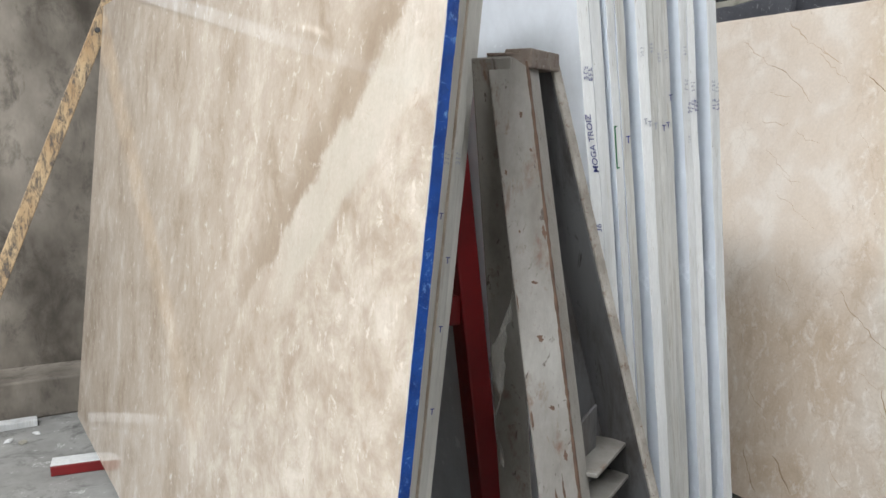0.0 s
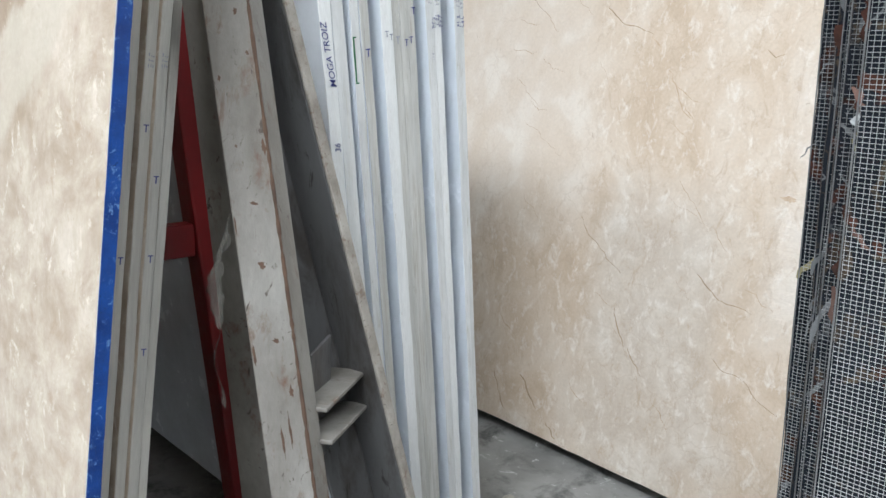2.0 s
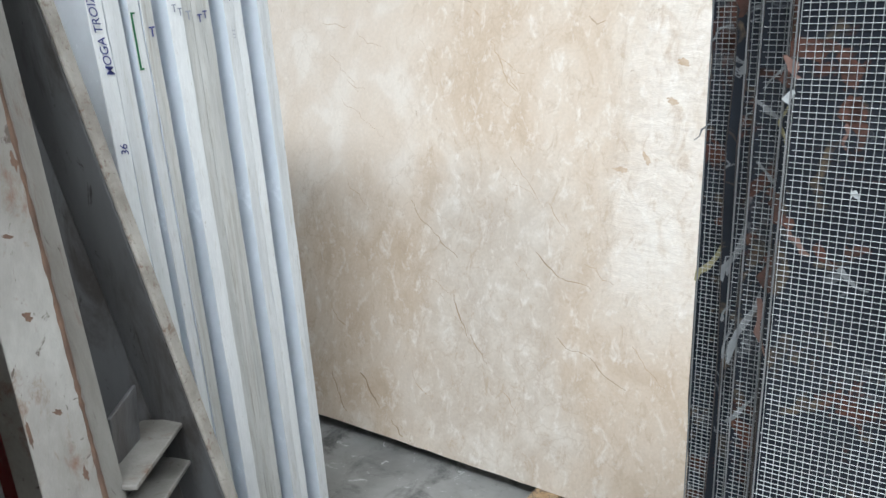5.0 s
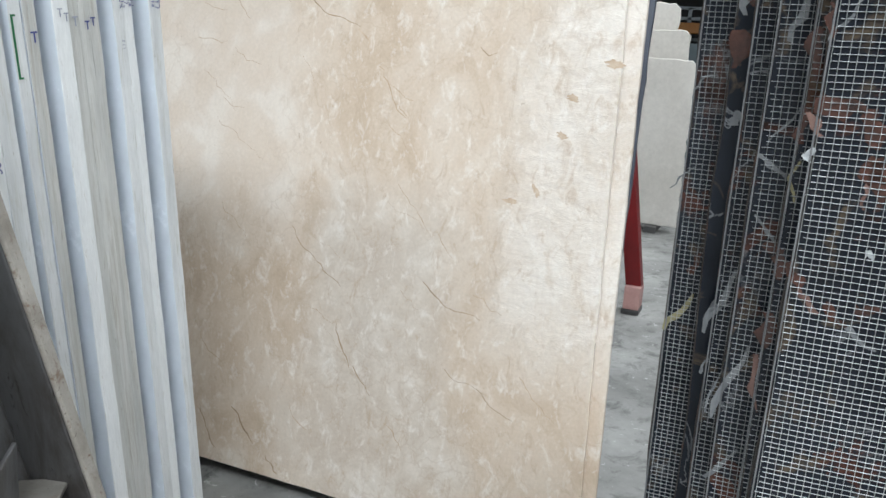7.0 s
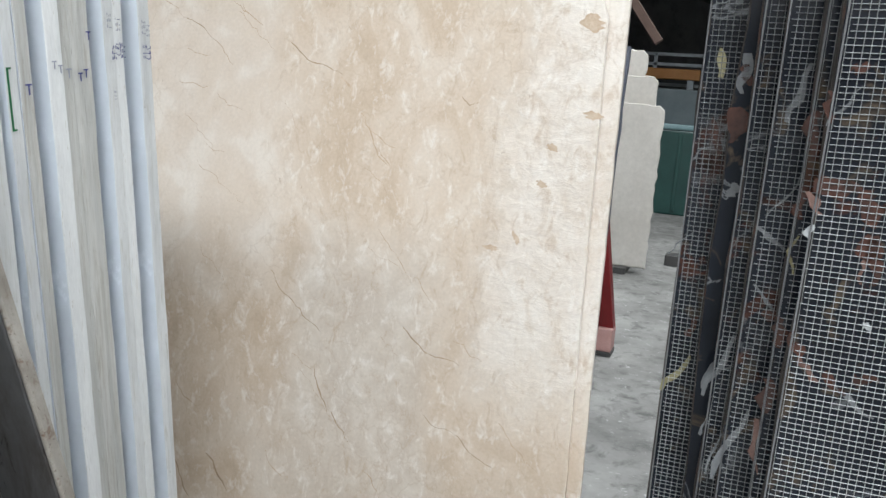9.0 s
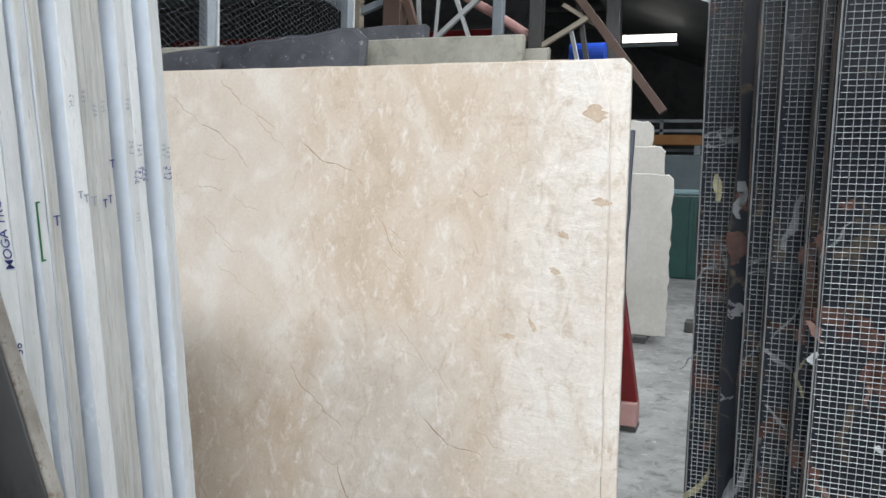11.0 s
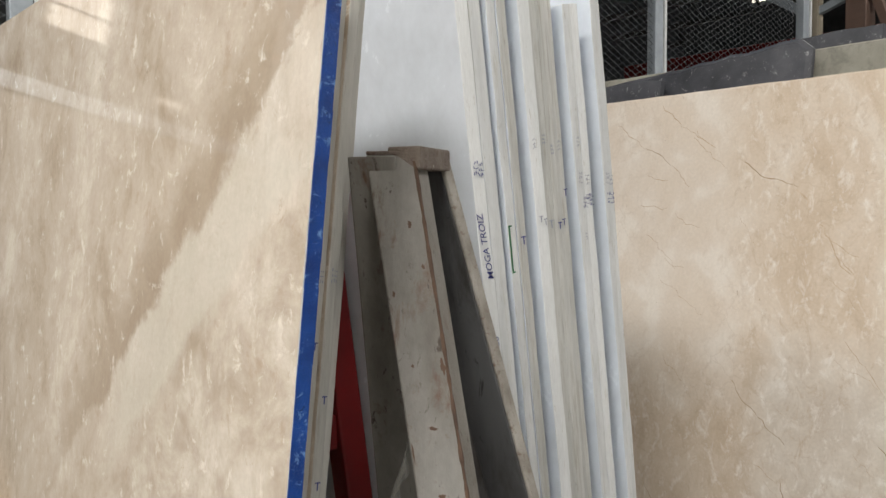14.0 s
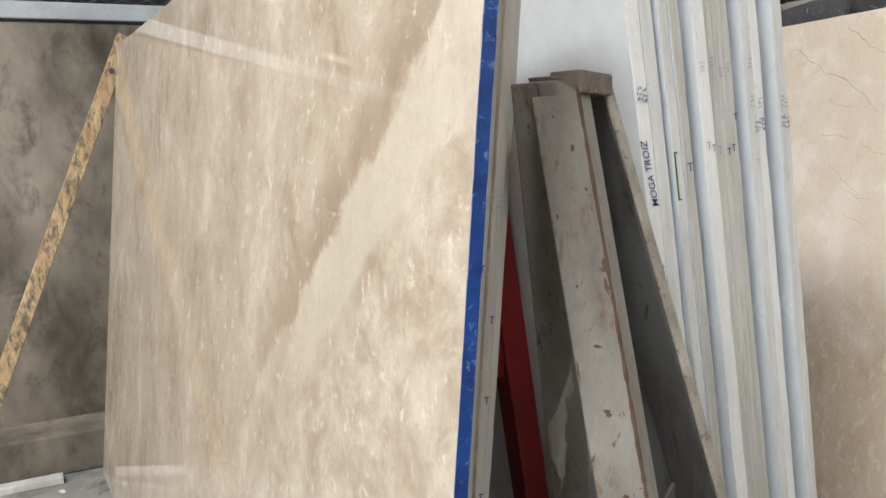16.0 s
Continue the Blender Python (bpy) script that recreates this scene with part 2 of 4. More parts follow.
STEEL = simple("painted_steel", (0.105, 0.094, 0.080), (0.265, 0.258, 0.24), 7, 0.5, relief=0.6, stretch=(1, 1, 0.45), dirt=(0.105, 0.062, 0.040), dirt_amount=(0.55, 0.68), specks=(0.04, 0.026, 0.018))
STEEL_DARK = simple("bare_grey_steel", (0.04, 0.039, 0.039), (0.10, 0.098, 0.096), 4, 0.5, metal=0.2, relief=0.4, stretch=(1, 1, 0.3), dirt=(0.05, 0.042, 0.036), dirt_amount=(0.58, 0.68), specks=(0.02, 0.016, 0.014))
RUSTY = simple("worn_rusty_edge", (0.20, 0.18, 0.155), (0.36, 0.34, 0.305), 16, 0.7, relief=0.7, dirt=(0.12, 0.07, 0.045), dirt_amount=(0.55, 0.67), specks=(0.05, 0.03, 0.02))
RED = simple("red_paint", (0.13, 0.005, 0.006), (0.22, 0.009, 0.010), 4, 0.45, relief=0.2, dirt=(0.16, 0.02, 0.02), dirt_amount=(0.62, 0.75))
CONCRETE_WALL = simple("stained_concrete", (0.05, 0.041, 0.031), (0.33, 0.295, 0.25), 2.1, 0.9, relief=0.9, stretch=(1, 1, 0.6), dirt=(0.045, 0.037, 0.029), dirt_amount=(0.50, 0.74))
FLOOR = simple("dusty_concrete", (0.17, 0.17, 0.162), (0.37, 0.37, 0.355), 1.9, 0.75, relief=0.5, dirt=(0.10, 0.10, 0.097), dirt_amount=(0.50, 0.66), specks=(0.46, 0.46, 0.45))
TIMBER = simple("old_timber", (0.36, 0.23, 0.12), (0.60, 0.45, 0.27), 6, 0.8, relief=0.6, stretch=(2, 2, 0.7), dirt=(0.10, 0.085, 0.07), dirt_amount=(0.46, 0.60), specks=(0.16, 0.09, 0.05))
WIRE = simple("dull_wire", (0.12, 0.135, 0.15), (0.19, 0.21, 0.23), 4, 0.5, metal=0.3, relief=0.0)
FENCE = simple("galvanised", (0.30, 0.34, 0.38), (0.42, 0.47, 0.51), 4, 0.5, metal=0.3, relief=0.2)
DARK_STONE = simple("dark_granite", (0.028, 0.030, 0.037), (0.095, 0.098, 0.112), 5, 0.5, relief=0.5, dirt=(0.22, 0.22, 0.23), dirt_amount=(0.60, 0.74), specks=(0.30, 0.30, 0.31))
DARK_SHEET = simple("dark_sheet", (0.06, 0.065, 0.07), (0.13, 0.138, 0.145), 1.1, 0.7, relief=0.1, dirt=(0.04, 0.042, 0.045), dirt_amount=(0.5, 0.7))
SHEET_PALE = simple("pale_sheet", (0.16, 0.17, 0.175), (0.26, 0.27, 0.275), 0.8, 0.6, relief=0.1)
GREY_STONE = simple("grey_beige_stone", (0.22, 0.21, 0.175), (0.40, 0.385, 0.33), 3, 0.6, relief=0.3, dirt=(0.16, 0.155, 0.13), dirt_amount=(0.5, 0.68))

# darker than STEEL; deepens the shade on the slot plates and the gusset
DIM_STEEL = simple("stained_dim_steel", (0.062, 0.062, 0.064), (0.132, 0.134, 0.137), 4, 0.5, metal=0.1, relief=0.5, stretch=(1, 1, 0.3), dirt=(0.045, 0.04, 0.037), dirt_amount=(0.47, 0.63), specks=(0.018, 0.014, 0.012))
RUSTY_CAP = simple("rusty_brown_cap", (0.095, 0.068, 0.052), (0.21, 0.175, 0.15), 18, 0.75, relief=0.8, dirt=(0.07, 0.036, 0.024), dirt_amount=(0.50, 0.64), specks=(0.30, 0.28, 0.25))
RUST = simple("rust", (0.055, 0.032, 0.022), (0.12, 0.07, 0.045), 20, 0.85, relief=0.6)
FENCE_PALE = simple("pale_painted_steel", (0.55, 0.57, 0.58), (0.68, 0.70, 0.71), 4, 0.5, relief=0.2)
BLUE_STONE = simple("blue_grey_stone", (0.05, 0.06, 0.085), (0.10, 0.115, 0.15), 3, 0.5, relief=0.2)
PALE_STONE = simple("pale_limestone", (0.56, 0.53, 0.48), (0.68, 0.65, 0.60), 1.6, 0.6, relief=0.2)
RED_PALE = simple("faded_red", (0.45, 0.24, 0.22), (0.58, 0.36, 0.33), 6, 0.6, relief=0.3)
GREEN = simple("green_paint", (0.008, 0.045, 0.04), (0.015, 0.07, 0.06), 2, 0.4, relief=0.1)
TEAL = simple("teal_paint", (0.16, 0.27, 0.29), (0.24, 0.36, 0.38), 2, 0.5, relief=0.1)
TEAL_DARK = simple("grey_teal_paint", (0.06, 0.085, 0.095), (0.10, 0.125, 0.135), 2, 0.5, relief=0.1)
ORANGE = simple("orange_paint", (0.55, 0.22, 0.05), (0.65, 0.30, 0.08), 2, 0.5, relief=0.1)
BROWN = simple("brown_paint", (0.085, 0.05, 0.038), (0.14, 0.085, 0.065), 3, 0.6, relief=0.3)
TAN = simple("tan_paint", (0.30, 0.26, 0.20), (0.42, 0.37, 0.29), 3, 0.6, relief=0.3)
BLUE_PLASTIC = simple("blue_plastic", (0.01, 0.06, 0.42), (0.02, 0.09, 0.55), 4, 0.4, relief=0.0)
DAY_GLASS, dgn, dgb = material("daylight_pane", 0.3)
dgb.inputs["Emission Color"].default_value, dgb.inputs["Emission Strength"].default_value = (1.0, 0.97, 0.90, 1), 2.6


def black_marble():
    m, nt, b = material("black_marble", 0.14, 0, 0.16)
    v = coords(nt, (1, 1, 1), (25, 0, 0), vary=True)
    col = ramp(nt, noise_tex(nt, v, 6, 6), (0.3, (0.005, 0.0065, 0.010)), (0.75, (0.018, 0.022, 0.030)))
    red = noise_tex(nt, v, 6.5, 8, 0.7, 1.1)
    deep = ramp(nt, noise_tex(nt, v, 30, 5, 0.7), (0.35, (0.015, 0.007, 0.005)), (0.65, (0.085, 0.034, 0.024)))
    col = mix(nt, ramp(nt, red, (0.585, grey(0)), (0.62, grey(0.95))), col, deep)
    fine = noise_tex(nt, v, 24, 6, 0.62, 1.0)
    col = mix(nt, ramp(nt, fine, (0.58, grey(0)), (0.68, grey(0.8))), col, (0.10, 0.075, 0.05))
    vein = noise_tex(nt, v, 8.0, 6, 0.55, 1.2)
    line = ramp(nt, vein, (0.486, grey(0)), (0.497, grey(0.85)), (0.503, grey(0.85)), (0.514, grey(0)))
    patch = ramp(nt, noise_tex(nt, v, 5.0, 3), (0.53, grey(0)), (0.62, grey(1)))
    col = mix(nt, mix(nt, 1.0, line, patch, "MULTIPLY"), col, (0.19, 0.20, 0.21))
    nt.links.new(col, b.inputs["Base Color"])
    return m


BLACK_STONE = black_marble()
NET = simple("fibreglass_net", (0.33, 0.35, 0.355), (0.46, 0.48, 0.49), 30, 0.5, relief=0.0)


# ---------- building helpers ----------
def link(name, bm, mat, parent=None, label="", smooth=False):
    me = bpy.data.meshes.new(name)
    bm.to_mesh(me)
    bm.free()
    for m in mat if isinstance(mat, (list, tuple)) else [mat]:
        me.materials.append(m)
    if smooth:
        for p in me.polygons:
            p.use_smooth = True
    ob = new(name, me)
    if parent:
        ob.parent = parent
    if label:
        ob["label"] = label
    return ob


def part(name, bm, mat, parent, label="", smooth=False):
    return link(name, bm, mat, parent, label, smooth)


def thing(name, m, label, category, group="", kind=""):
    e = new(name)
    e.matrix_world = m
    return tagged(e, label, category, group, kind)


def box(sx, sy, sz, at=(0, 0, 0), bevel=0.0, bm=None, turn=None):
    """A box with its lower corner at the given place."""
    bm = bm or bmesh.new()
    r = bmesh.ops.create_cube(bm, size=1)
    m = Matrix.Translation(Vector(at) + Vector((sx / 2, sy / 2, sz / 2))) @ Matrix.Diagonal((sx, sy, sz, 1))
    bmesh.ops.transform(bm, matrix=turn @ m if turn else m, verts=r["verts"])
    if bevel:
        edges = list({e for v in r["verts"] for e in v.link_edges})
        bmesh.ops.bevel(bm, geom=edges, offset=bevel, segments=2, affect="EDGES", profile=0.5)
    return bm


def beam(a, b, w, d, bm=None, bevel=0.0):
    """A bar of section w by d between two places."""
    a, b = Vector(a), Vector(b)
    way = b - a
    q = way.to_track_quat("Z", "Y").to_matrix().to_4x4()
    return box(w, d, way.length, (-w / 2, -d / 2, 0), bevel, bm, Matrix.Translation(a) @ q)


def rod(a, b, r, bm=None, sides=10):
    a, b = Vector(a), Vector(b)
    way = b - a
    bm = bm or bmesh.new()
    q = Matrix.Translation((a + b) / 2) @ way.to_track_quat("Z", "Y").to_matrix().to_4x4()
    bmesh.ops.create_cone(bm, cap_ends=True, segments=sides, radius1=r, radius2=r, depth=way.length, matrix=q)
    return bm


def outline(length, height, rough, rng, corners=()):
    """An uneven slab outline in local y and z. corners: (corner index, cut along y, cut along z)."""
    cut = {c[0]: c[1:] for c in corners}
    pts, ends = [], [(0, 0), (length, 0), (length, height), (0, height)]
    ring = []
    for k, (y, z) in enumerate(ends):
        if k in cut:
            cy, cz = cut[k]
            sy, sz = (1 if y == 0 else -1), (1 if z == 0 else -1)
            two = [(y, z + sz * cz), (y + sy * cy, z)]
            ring += two if k in (0, 2) else two[::-1]
        else:
            ring.append((y, z))
    for k, p in enumerate(ring):
        q = ring[(k + 1) % len(ring)]
        n = max(1, int(math.hypot(q[0] - p[0], q[1] - p[1]) / 0.07))
        for s in range(n):
            y, z = p[0] + (q[0] - p[0]) * s / n, p[1] + (q[1] - p[1]) * s / n
            j = rough if s else rough * 0.3
            pts.append((y + rng.uniform(-j, j), z + rng.uniform(-j, j)))
    return pts


def slab_mesh(length, height, thick, rough=0.0015, seed=1, corners=(), bevel=0.0015, end_slope=0.0):
    """A stone slab: its polished face lies in local x = 0, its thickness towards +x. Material 0 is the face, 1 the sawn edge."""
    rng = random.Random(seed)
    bm = bmesh.new()
    pts = [(y + (end_slope * z if y < length / 2 else 0), z) for y, z in outline(length, height, rough, rng, corners)]
    front = [bm.verts.new((0, y, z)) for y, z in pts]
    back = [bm.verts.new((thick, y, z)) for y, z in pts]
    n = len(pts)
    faces = [bm.faces.new(front[::-1]), bm.faces.new(back)]
    for k in range(n):
        f = bm.faces.new((front[k], front[(k + 1) % n], back[(k + 1) % n], back[k]))
        f.material_index = 1
    bm.normal_update()
    if bevel:
        rim = [e for f in faces for e in f.edges]
        bmesh.ops.bevel(bm, geom=rim, offset=bevel, segments=1, affect="EDGES", material=1)
    bmesh.ops.recalc_face_normals(bm, faces=bm.faces)
    return bm


def lean_pose(x, y, z, slope, yaw_slope=0.0):
    """The pose of a slab: its lower near corner, its lean towards +x for each metre up and its turn towards +x for each metre of y."""
    return pose(x, y, z, 0, math.degrees(math.atan(slope)), -math.degrees(math.atan(yaw_slope)))


def stone_slab(m, length, height, thick, mats, label, group="", **kw):
    s = link("stone_slab", slab_mesh(length, height, thick, **kw), mats)
    s.matrix_world = m
    return tagged(s, label, "stone slab", group, "thing")


# ---------- the setting ----------
def setting(name, bm, mat, label, category):
    return tagged(link(name, bm, mat), label, category, kind="structure")


setting("floor", box(28, 20, 0.1, (-7, -6, -0.1)), FLOOR, "dusty grey concrete workshop floor with stains", "floor")
setting("wall_north", box(15.5, 0.2, 2.21, (-7, 4.72, 0)), CONCRETE_WALL, "stained bare concrete boundary wall", "wall")
setting("kerb", box(14, 0.29, 0.205, (-7, 4.43, 0), 0.012), CONCRETE_WALL, "rough concrete kerb along the foot of the wall", "kerb")
# unseen wall; its opening is added to let the south fill in
south = bmesh.new()
for x, z, sx, sz in ((-7, 0, 4.4, 6.4), (3.6, 0, 17.4, 6.4), (-2.6, 4.3, 6.2, 2.1)):
    box(sx, 0.2, sz, (x, -6.2, z), bm=south)
setting("wall_south", south, CONCRETE_WALL, "plain concrete hall wall out of view, opening added for the fill lamp", "wall")
setting("wall_east", box(0.2, 20, 6.4, (20.8, -6, 0)), DARK_SHEET, "dark sheet metal hall wall", "wall")
setting("wall_far", box(28, 0.2, 6.4, (-7, 13.8, 0)), DARK_SHEET, "dark sheet metal wall of the yard behind the fence", "wall")
# wall out of view, with a gap added around the west fill
west = bmesh.new()
for x, y, z, sx, sy, sz in ((-7.2, -6, 0, 0.2, 1, 6.4), (-7.2, 2, 0, 0.2, 12, 6.4), (-7.2, -5, 4.7, 0.2, 7, 1.7)):
    box(sx, sy, sz, (x, y, z), bm=west)
setting("wall_west", west, CONCRETE_WALL, "hall wall out of view, opening added for the fill lamp", "wall")
# one opening per roof lamp; those at the fill lamps are added
roof = bmesh.new()
edges_x = sorted({rx for rx, _, _ in ROOF_KEY_FILL})
last = -7.2
for rx in edges_x:
    box(rx - 0.6 - last, 20.2, 0.12, (last, -6.2, 6.4), bm=roof)
    start = -6.2
    for ry in sorted(r[1] for r in ROOF_KEY_FILL if r[0] == rx):
        box(1.2, ry - 1.25 - start, 0.12, (rx - 0.6, start, 6.4), bm=roof)
        start = ry + 1.25
    box(1.2, 14 - start, 0.12, (rx - 0.6, start, 6.4), bm=roof)
    last = rx + 0.6
box(21 - last, 20.2, 0.12, (last, -6.2, 6.4), bm=roof)
setting("ceiling", roof, DARK_SHEET, "dark sheet metal roof with openings at the key and fill lamps", "roof")


# ---------- small helpers for marks and seams ----------
def seam(parent, y0, z0, y1, z1, width, mat, seed, wander=0.012):
    """A thin natural seam lying in a slab's face, wandering between two places of the face."""
    rng = random.Random(seed)
    bm = bmesh.new()
    n = max(5, int(math.hypot(y1 - y0, z1 - z0) / 0.018))
    way = Vector((0, y1 - y0, z1 - z0)).normalized()
    side = Vector((0, -way.z, way.y))
    drift, rows = 0.0, []
    for k in range(n + 1):
        s = k / n
        drift = drift * 0.8 + rng.uniform(-wander, wander) * 0.5
        w = width * (0.35 + 0.65 * math.sin(math.pi * min(1, 0.12 + s * 0.86))) * rng.uniform(0.4, 1.2)
        p = Vector((-0.0004, y0 + (y1 - y0) * s, z0 + (z1 - z0) * s)) + side * drift
        rows.append((bm.verts.new(p - side * w / 2), bm.verts.new(p + side * w / 2)))
    for a, b in zip(rows, rows[1:]):
        bm.faces.new((a[0], a[1], b[1], b[0]))
    return part("seam", bm, mat, parent)


def stain(parent, y, z, ry, rz, mat, seed):
    """A small irregular patch in a slab's face."""
    rng = random.Random(seed)
    bm = bmesh.new()
    ring = [bm.verts.new((-0.0005, y + ry * math.cos(a) * rng.uniform(0.45, 1.15) + 0.5 * rz * math.sin(a), z + rz * math.sin(a) * rng.uniform(0.6, 1.1)))
            for a in (2 * math.pi * k / 26 for k in range(26))]
    bm.faces.new(ring)
    return part("stain", bm, mat, parent)


def word(text, size, m, mat, parent, name="handwriting", thick=0.02):
    """Letters lying flat, 0.3 mm proud, made into a mesh."""
    cu = bpy.data.curves.new(name, "FONT")
    cu.body, cu.size, cu.extrude, cu.offset, cu.shear = text, size, 0.0001, thick * size * 0.5, 0.25
    tmp = bpy.data.objects.new(name, cu)
    me = bpy.data.meshes.new_from_object(tmp)
    bpy.data.objects.remove(tmp)
    me.materials.clear()
    me.materials.append(mat)
    ob = new(name, me)
    ob.parent, ob.matrix_basis = parent, m
    return ob


SEAM = simple("brown_seam", (0.22, 0.14, 0.08), (0.40, 0.28, 0.17), 30, 0.4, relief=0)
SEAM_SOFT = simple("tan_seam", (0.40, 0.28, 0.18), (0.52, 0.39, 0.27), 30, 0.3, relief=0)
STAIN = simple("tan_stain", (0.44, 0.31, 0.20), (0.64, 0.52, 0.40), 40, 0.5, relief=0)
INK = simple("blue_ink", (0.02, 0.03, 0.16), (0.04, 0.05, 0.22), 40, 0.5, relief=0)
INK_PALE = simple("faded_ink", (0.22, 0.24, 0.30), (0.34, 0.36, 0.42), 60, 0.6, relief=0)
GREEN_INK = simple("green_ink", (0.004, 0.10, 0.035), (0.008, 0.15, 0.055), 40, 0.5, relief=0)
PLASTIC, pnt, pb = material("clear_film", 0.18, 0, 0.5)
pb.inputs["Base Color"].default_value, pb.inputs["Alpha"].default_value = (0.17, 0.165, 0.15, 1), 0.55
bump(pnt, pb, noise_tex(pnt, coords(pnt, (1, 1, 0.3)), 60, 4), 0.6)


def edge_mark(parent, kind, x, z, mat=INK, size=0.018):
    """A pen mark on the sawn end of a slab (local x across the thickness, z up): a small t, or a short double bar."""
    bm = bmesh.new()
    if kind == "t":
        box(size * 0.7, 0.0003, size * 0.14, (x - size * 0.35, -0.0021, z), bm=bm)
        box(size * 0.16, 0.0003, size * 0.8, (x - size * 0.08, -0.0022, z - size * 0.8), bm=bm)
    else:
        rng = random.Random(int(z * 1000) + int(x * 7000))
        for k in range(3):
            for j in range(3):
                w, h = (0.13, rng.uniform(0.3, 0.5)) if rng.random() < 0.55 else (rng.uniform(0.16, 0.28), 0.13)
                at = (x - size * 0.42 + size * (0.3 * j + rng.uniform(-0.05, 0.05)), -0.0021, z + size * (0.72 * k + rng.uniform(0, 0.15)))
                box(size * w, 0.0003, size * h, at, bm=bm)
    return part("pen_mark", bm, mat, parent)


# ---------- left stack: beige slab with a taped edge ----------
front = stone_slab(lean_pose(0.3945, 1.05, 0.15, 0.119, -0.0677), 2.88, 1.865, 0.018, [LEFT_STONE, GREY_EDGE],
                   "large polished beige marble slab with blue tape along its edge", "slabs on the left rack", seed=3)
rng = random.Random(12)
tape = bmesh.new()
for k in range(62):
    box(0.0195, 0.0018 + rng.uniform(0, 0.0003), 0.0302, (-0.0008 + rng.uniform(-0.0004, 0.0004), -0.0036, 0.005 + k * 0.03), bm=tape)
part("edge_tape", tape, BLUE_TAPE, front, "worn bright blue tape")
LEFT_ROW = ((0.03, 0.25), (0.055, 0.262), (0.085, 0.255), (0.11, 0.24), (0.135, 0.235), (0.165, 0.24), (0.1835, 0.232), (0.2135, 0.297), (0.234, 0.292))
for k, (dx, dy) in enumerate(LEFT_ROW):
    s = stone_slab(lean_pose(0.3945 + dx - 0.0677 * dy, 1.05 + dy, 0.15, 0.119, -0.0677), 2.6, 1.83, 0.018, [LEFT_STONE, GREY_EDGE],
                   "beige stone slab with a sawn grey edge, stacked behind others", "slabs on the left rack", seed=20 + k)
    for j, z in ((4, 0.962), (6, 0.959), (7, 0.956), (6, 1.09), (7, 1.054), (5, 1.173), (6, 0.80), (7, 0.86)):
        if j == k:
            edge_mark(s, "t", 0.009, z + 0.006, size=0.013)
    if k in (5, 6):
        edge_mark(s, "bars", 0.010, 1.27, INK_PALE, 0.012)

# ---------- red rack between the stacks ----------
rack = thing("slab_rack", pose(0, 0, 0), "red painted steel A-shaped slab rack between the stacks", "rack")
for y in (1.90, 3.4):
    for x, k in ((1.076, -0.122), (0.700, 0.119)):
        arm = box(0.07, 0.075, 1.58, (0, 0, 0), 0.006)
        for v in arm.verts:
            v.co.x += k * (v.co.z - 1.0)
        bmesh.ops.transform(arm, matrix=Matrix.Translation((x, y, 0.04)), verts=arm.verts)
        part("arm", arm, RED, rack)
    part("crossbar", box(0.32, 0.05, 0.085, (0.765, y + 0.012, 0.925), 0.005), RED, rack)
    part("foot_bar", box(1.15, 0.09, 0.10, (0.345, y, 0.02), 0.006), RED, rack)
    part("pad", box(0.42, 0.09, 0.03, (0.345, y, 0.12), 0.004), TIMBER, rack)

# ---------- white stack ----------
LEAN = -0.122
WHITE_ROW = ((1.101, 1.40, 0.030, 2.02), (1.1345, 1.403, 0.031, 2.02), (1.182, 1.404, 0.022, 2.02), (1.2065, 1.402, 0.0235, 2.03), (1.265, 1.405, 0.032, 2.0), (1.299, 1.412, 0.024, 2.0),
             (1.325, 1.415, 0.024, 2.01), (1.351, 1.42, 0.024, 2.0), (1.417, 1.426, 0.024, 1.955), (1.4425, 1.428, 0.0235, 1.96), (1.515, 1.434, 0.017, 2.05), (1.5335, 1.438, 0.016, 2.05))
whites = []
for k, (x, y, t, h) in enumerate(WHITE_ROW):
    s = stone_slab(lean_pose(x - LEAN * (1.49 - 0.12), y, 0.12, LEAN), 2.75, h - 0.12, t, [WHITE_FACE, (WHITE_EDGE_WARM if k in (3, 5, 6, 7) else WHITE_EDGE_CLEAN if k in (0, 4, 9) else WHITE_EDGE)],
                   "white engineered stone slab with a sawn edge, standing in the stack", "slabs in the white stack", seed=40 + k, rough=0.0012)
    whites.append(s)
# the writing runs up the sawn end of the slabs
end_face = lambda x, z, roll: pose(x, -0.0022, z, 90, 0, 0) @ pose(0, 0, 0, 0, 0, roll)  # noqa: E731
word("MOGA TROIZ", 0.021, end_face(0.027, 1.265, 96), INK, whites[0], thick=0.006)
word("36", 0.020, end_face(0.024, 1.13, 92), INK, whites[0], thick=0.006)
edge_mark(whites[0], "bars", 0.010, 1.47, INK, 0.014)
edge_mark(whites[0], "bars", 0.022, 1.465, INK, 0.014)
edge_mark(whites[3], "t", 0.013, 1.345, INK, 0.018)
edge_mark(whites[4], "t", 0.012, 1.385, INK_PALE, 0.014)
edge_mark(whites[4], "t", 0.024, 1.378, INK_PALE, 0.014)
edge_mark(whites[5], "t", 0.014, 1.375, INK_PALE, 0.017)
edge_mark(whites[6], "t", 0.016, 1.37, INK, 0.015)
edge_mark(whites[7], "t", 0.008, 1.378, INK, 0.015)
edge_mark(whites[7], "t", 0.020, 1.44, INK, 0.016)
for n in (4, 5, 6, 7, 8):
    edge_mark(whites[n], "bars", 0.012, 1.515 + 0.01 * (n % 3), INK_PALE, 0.011)
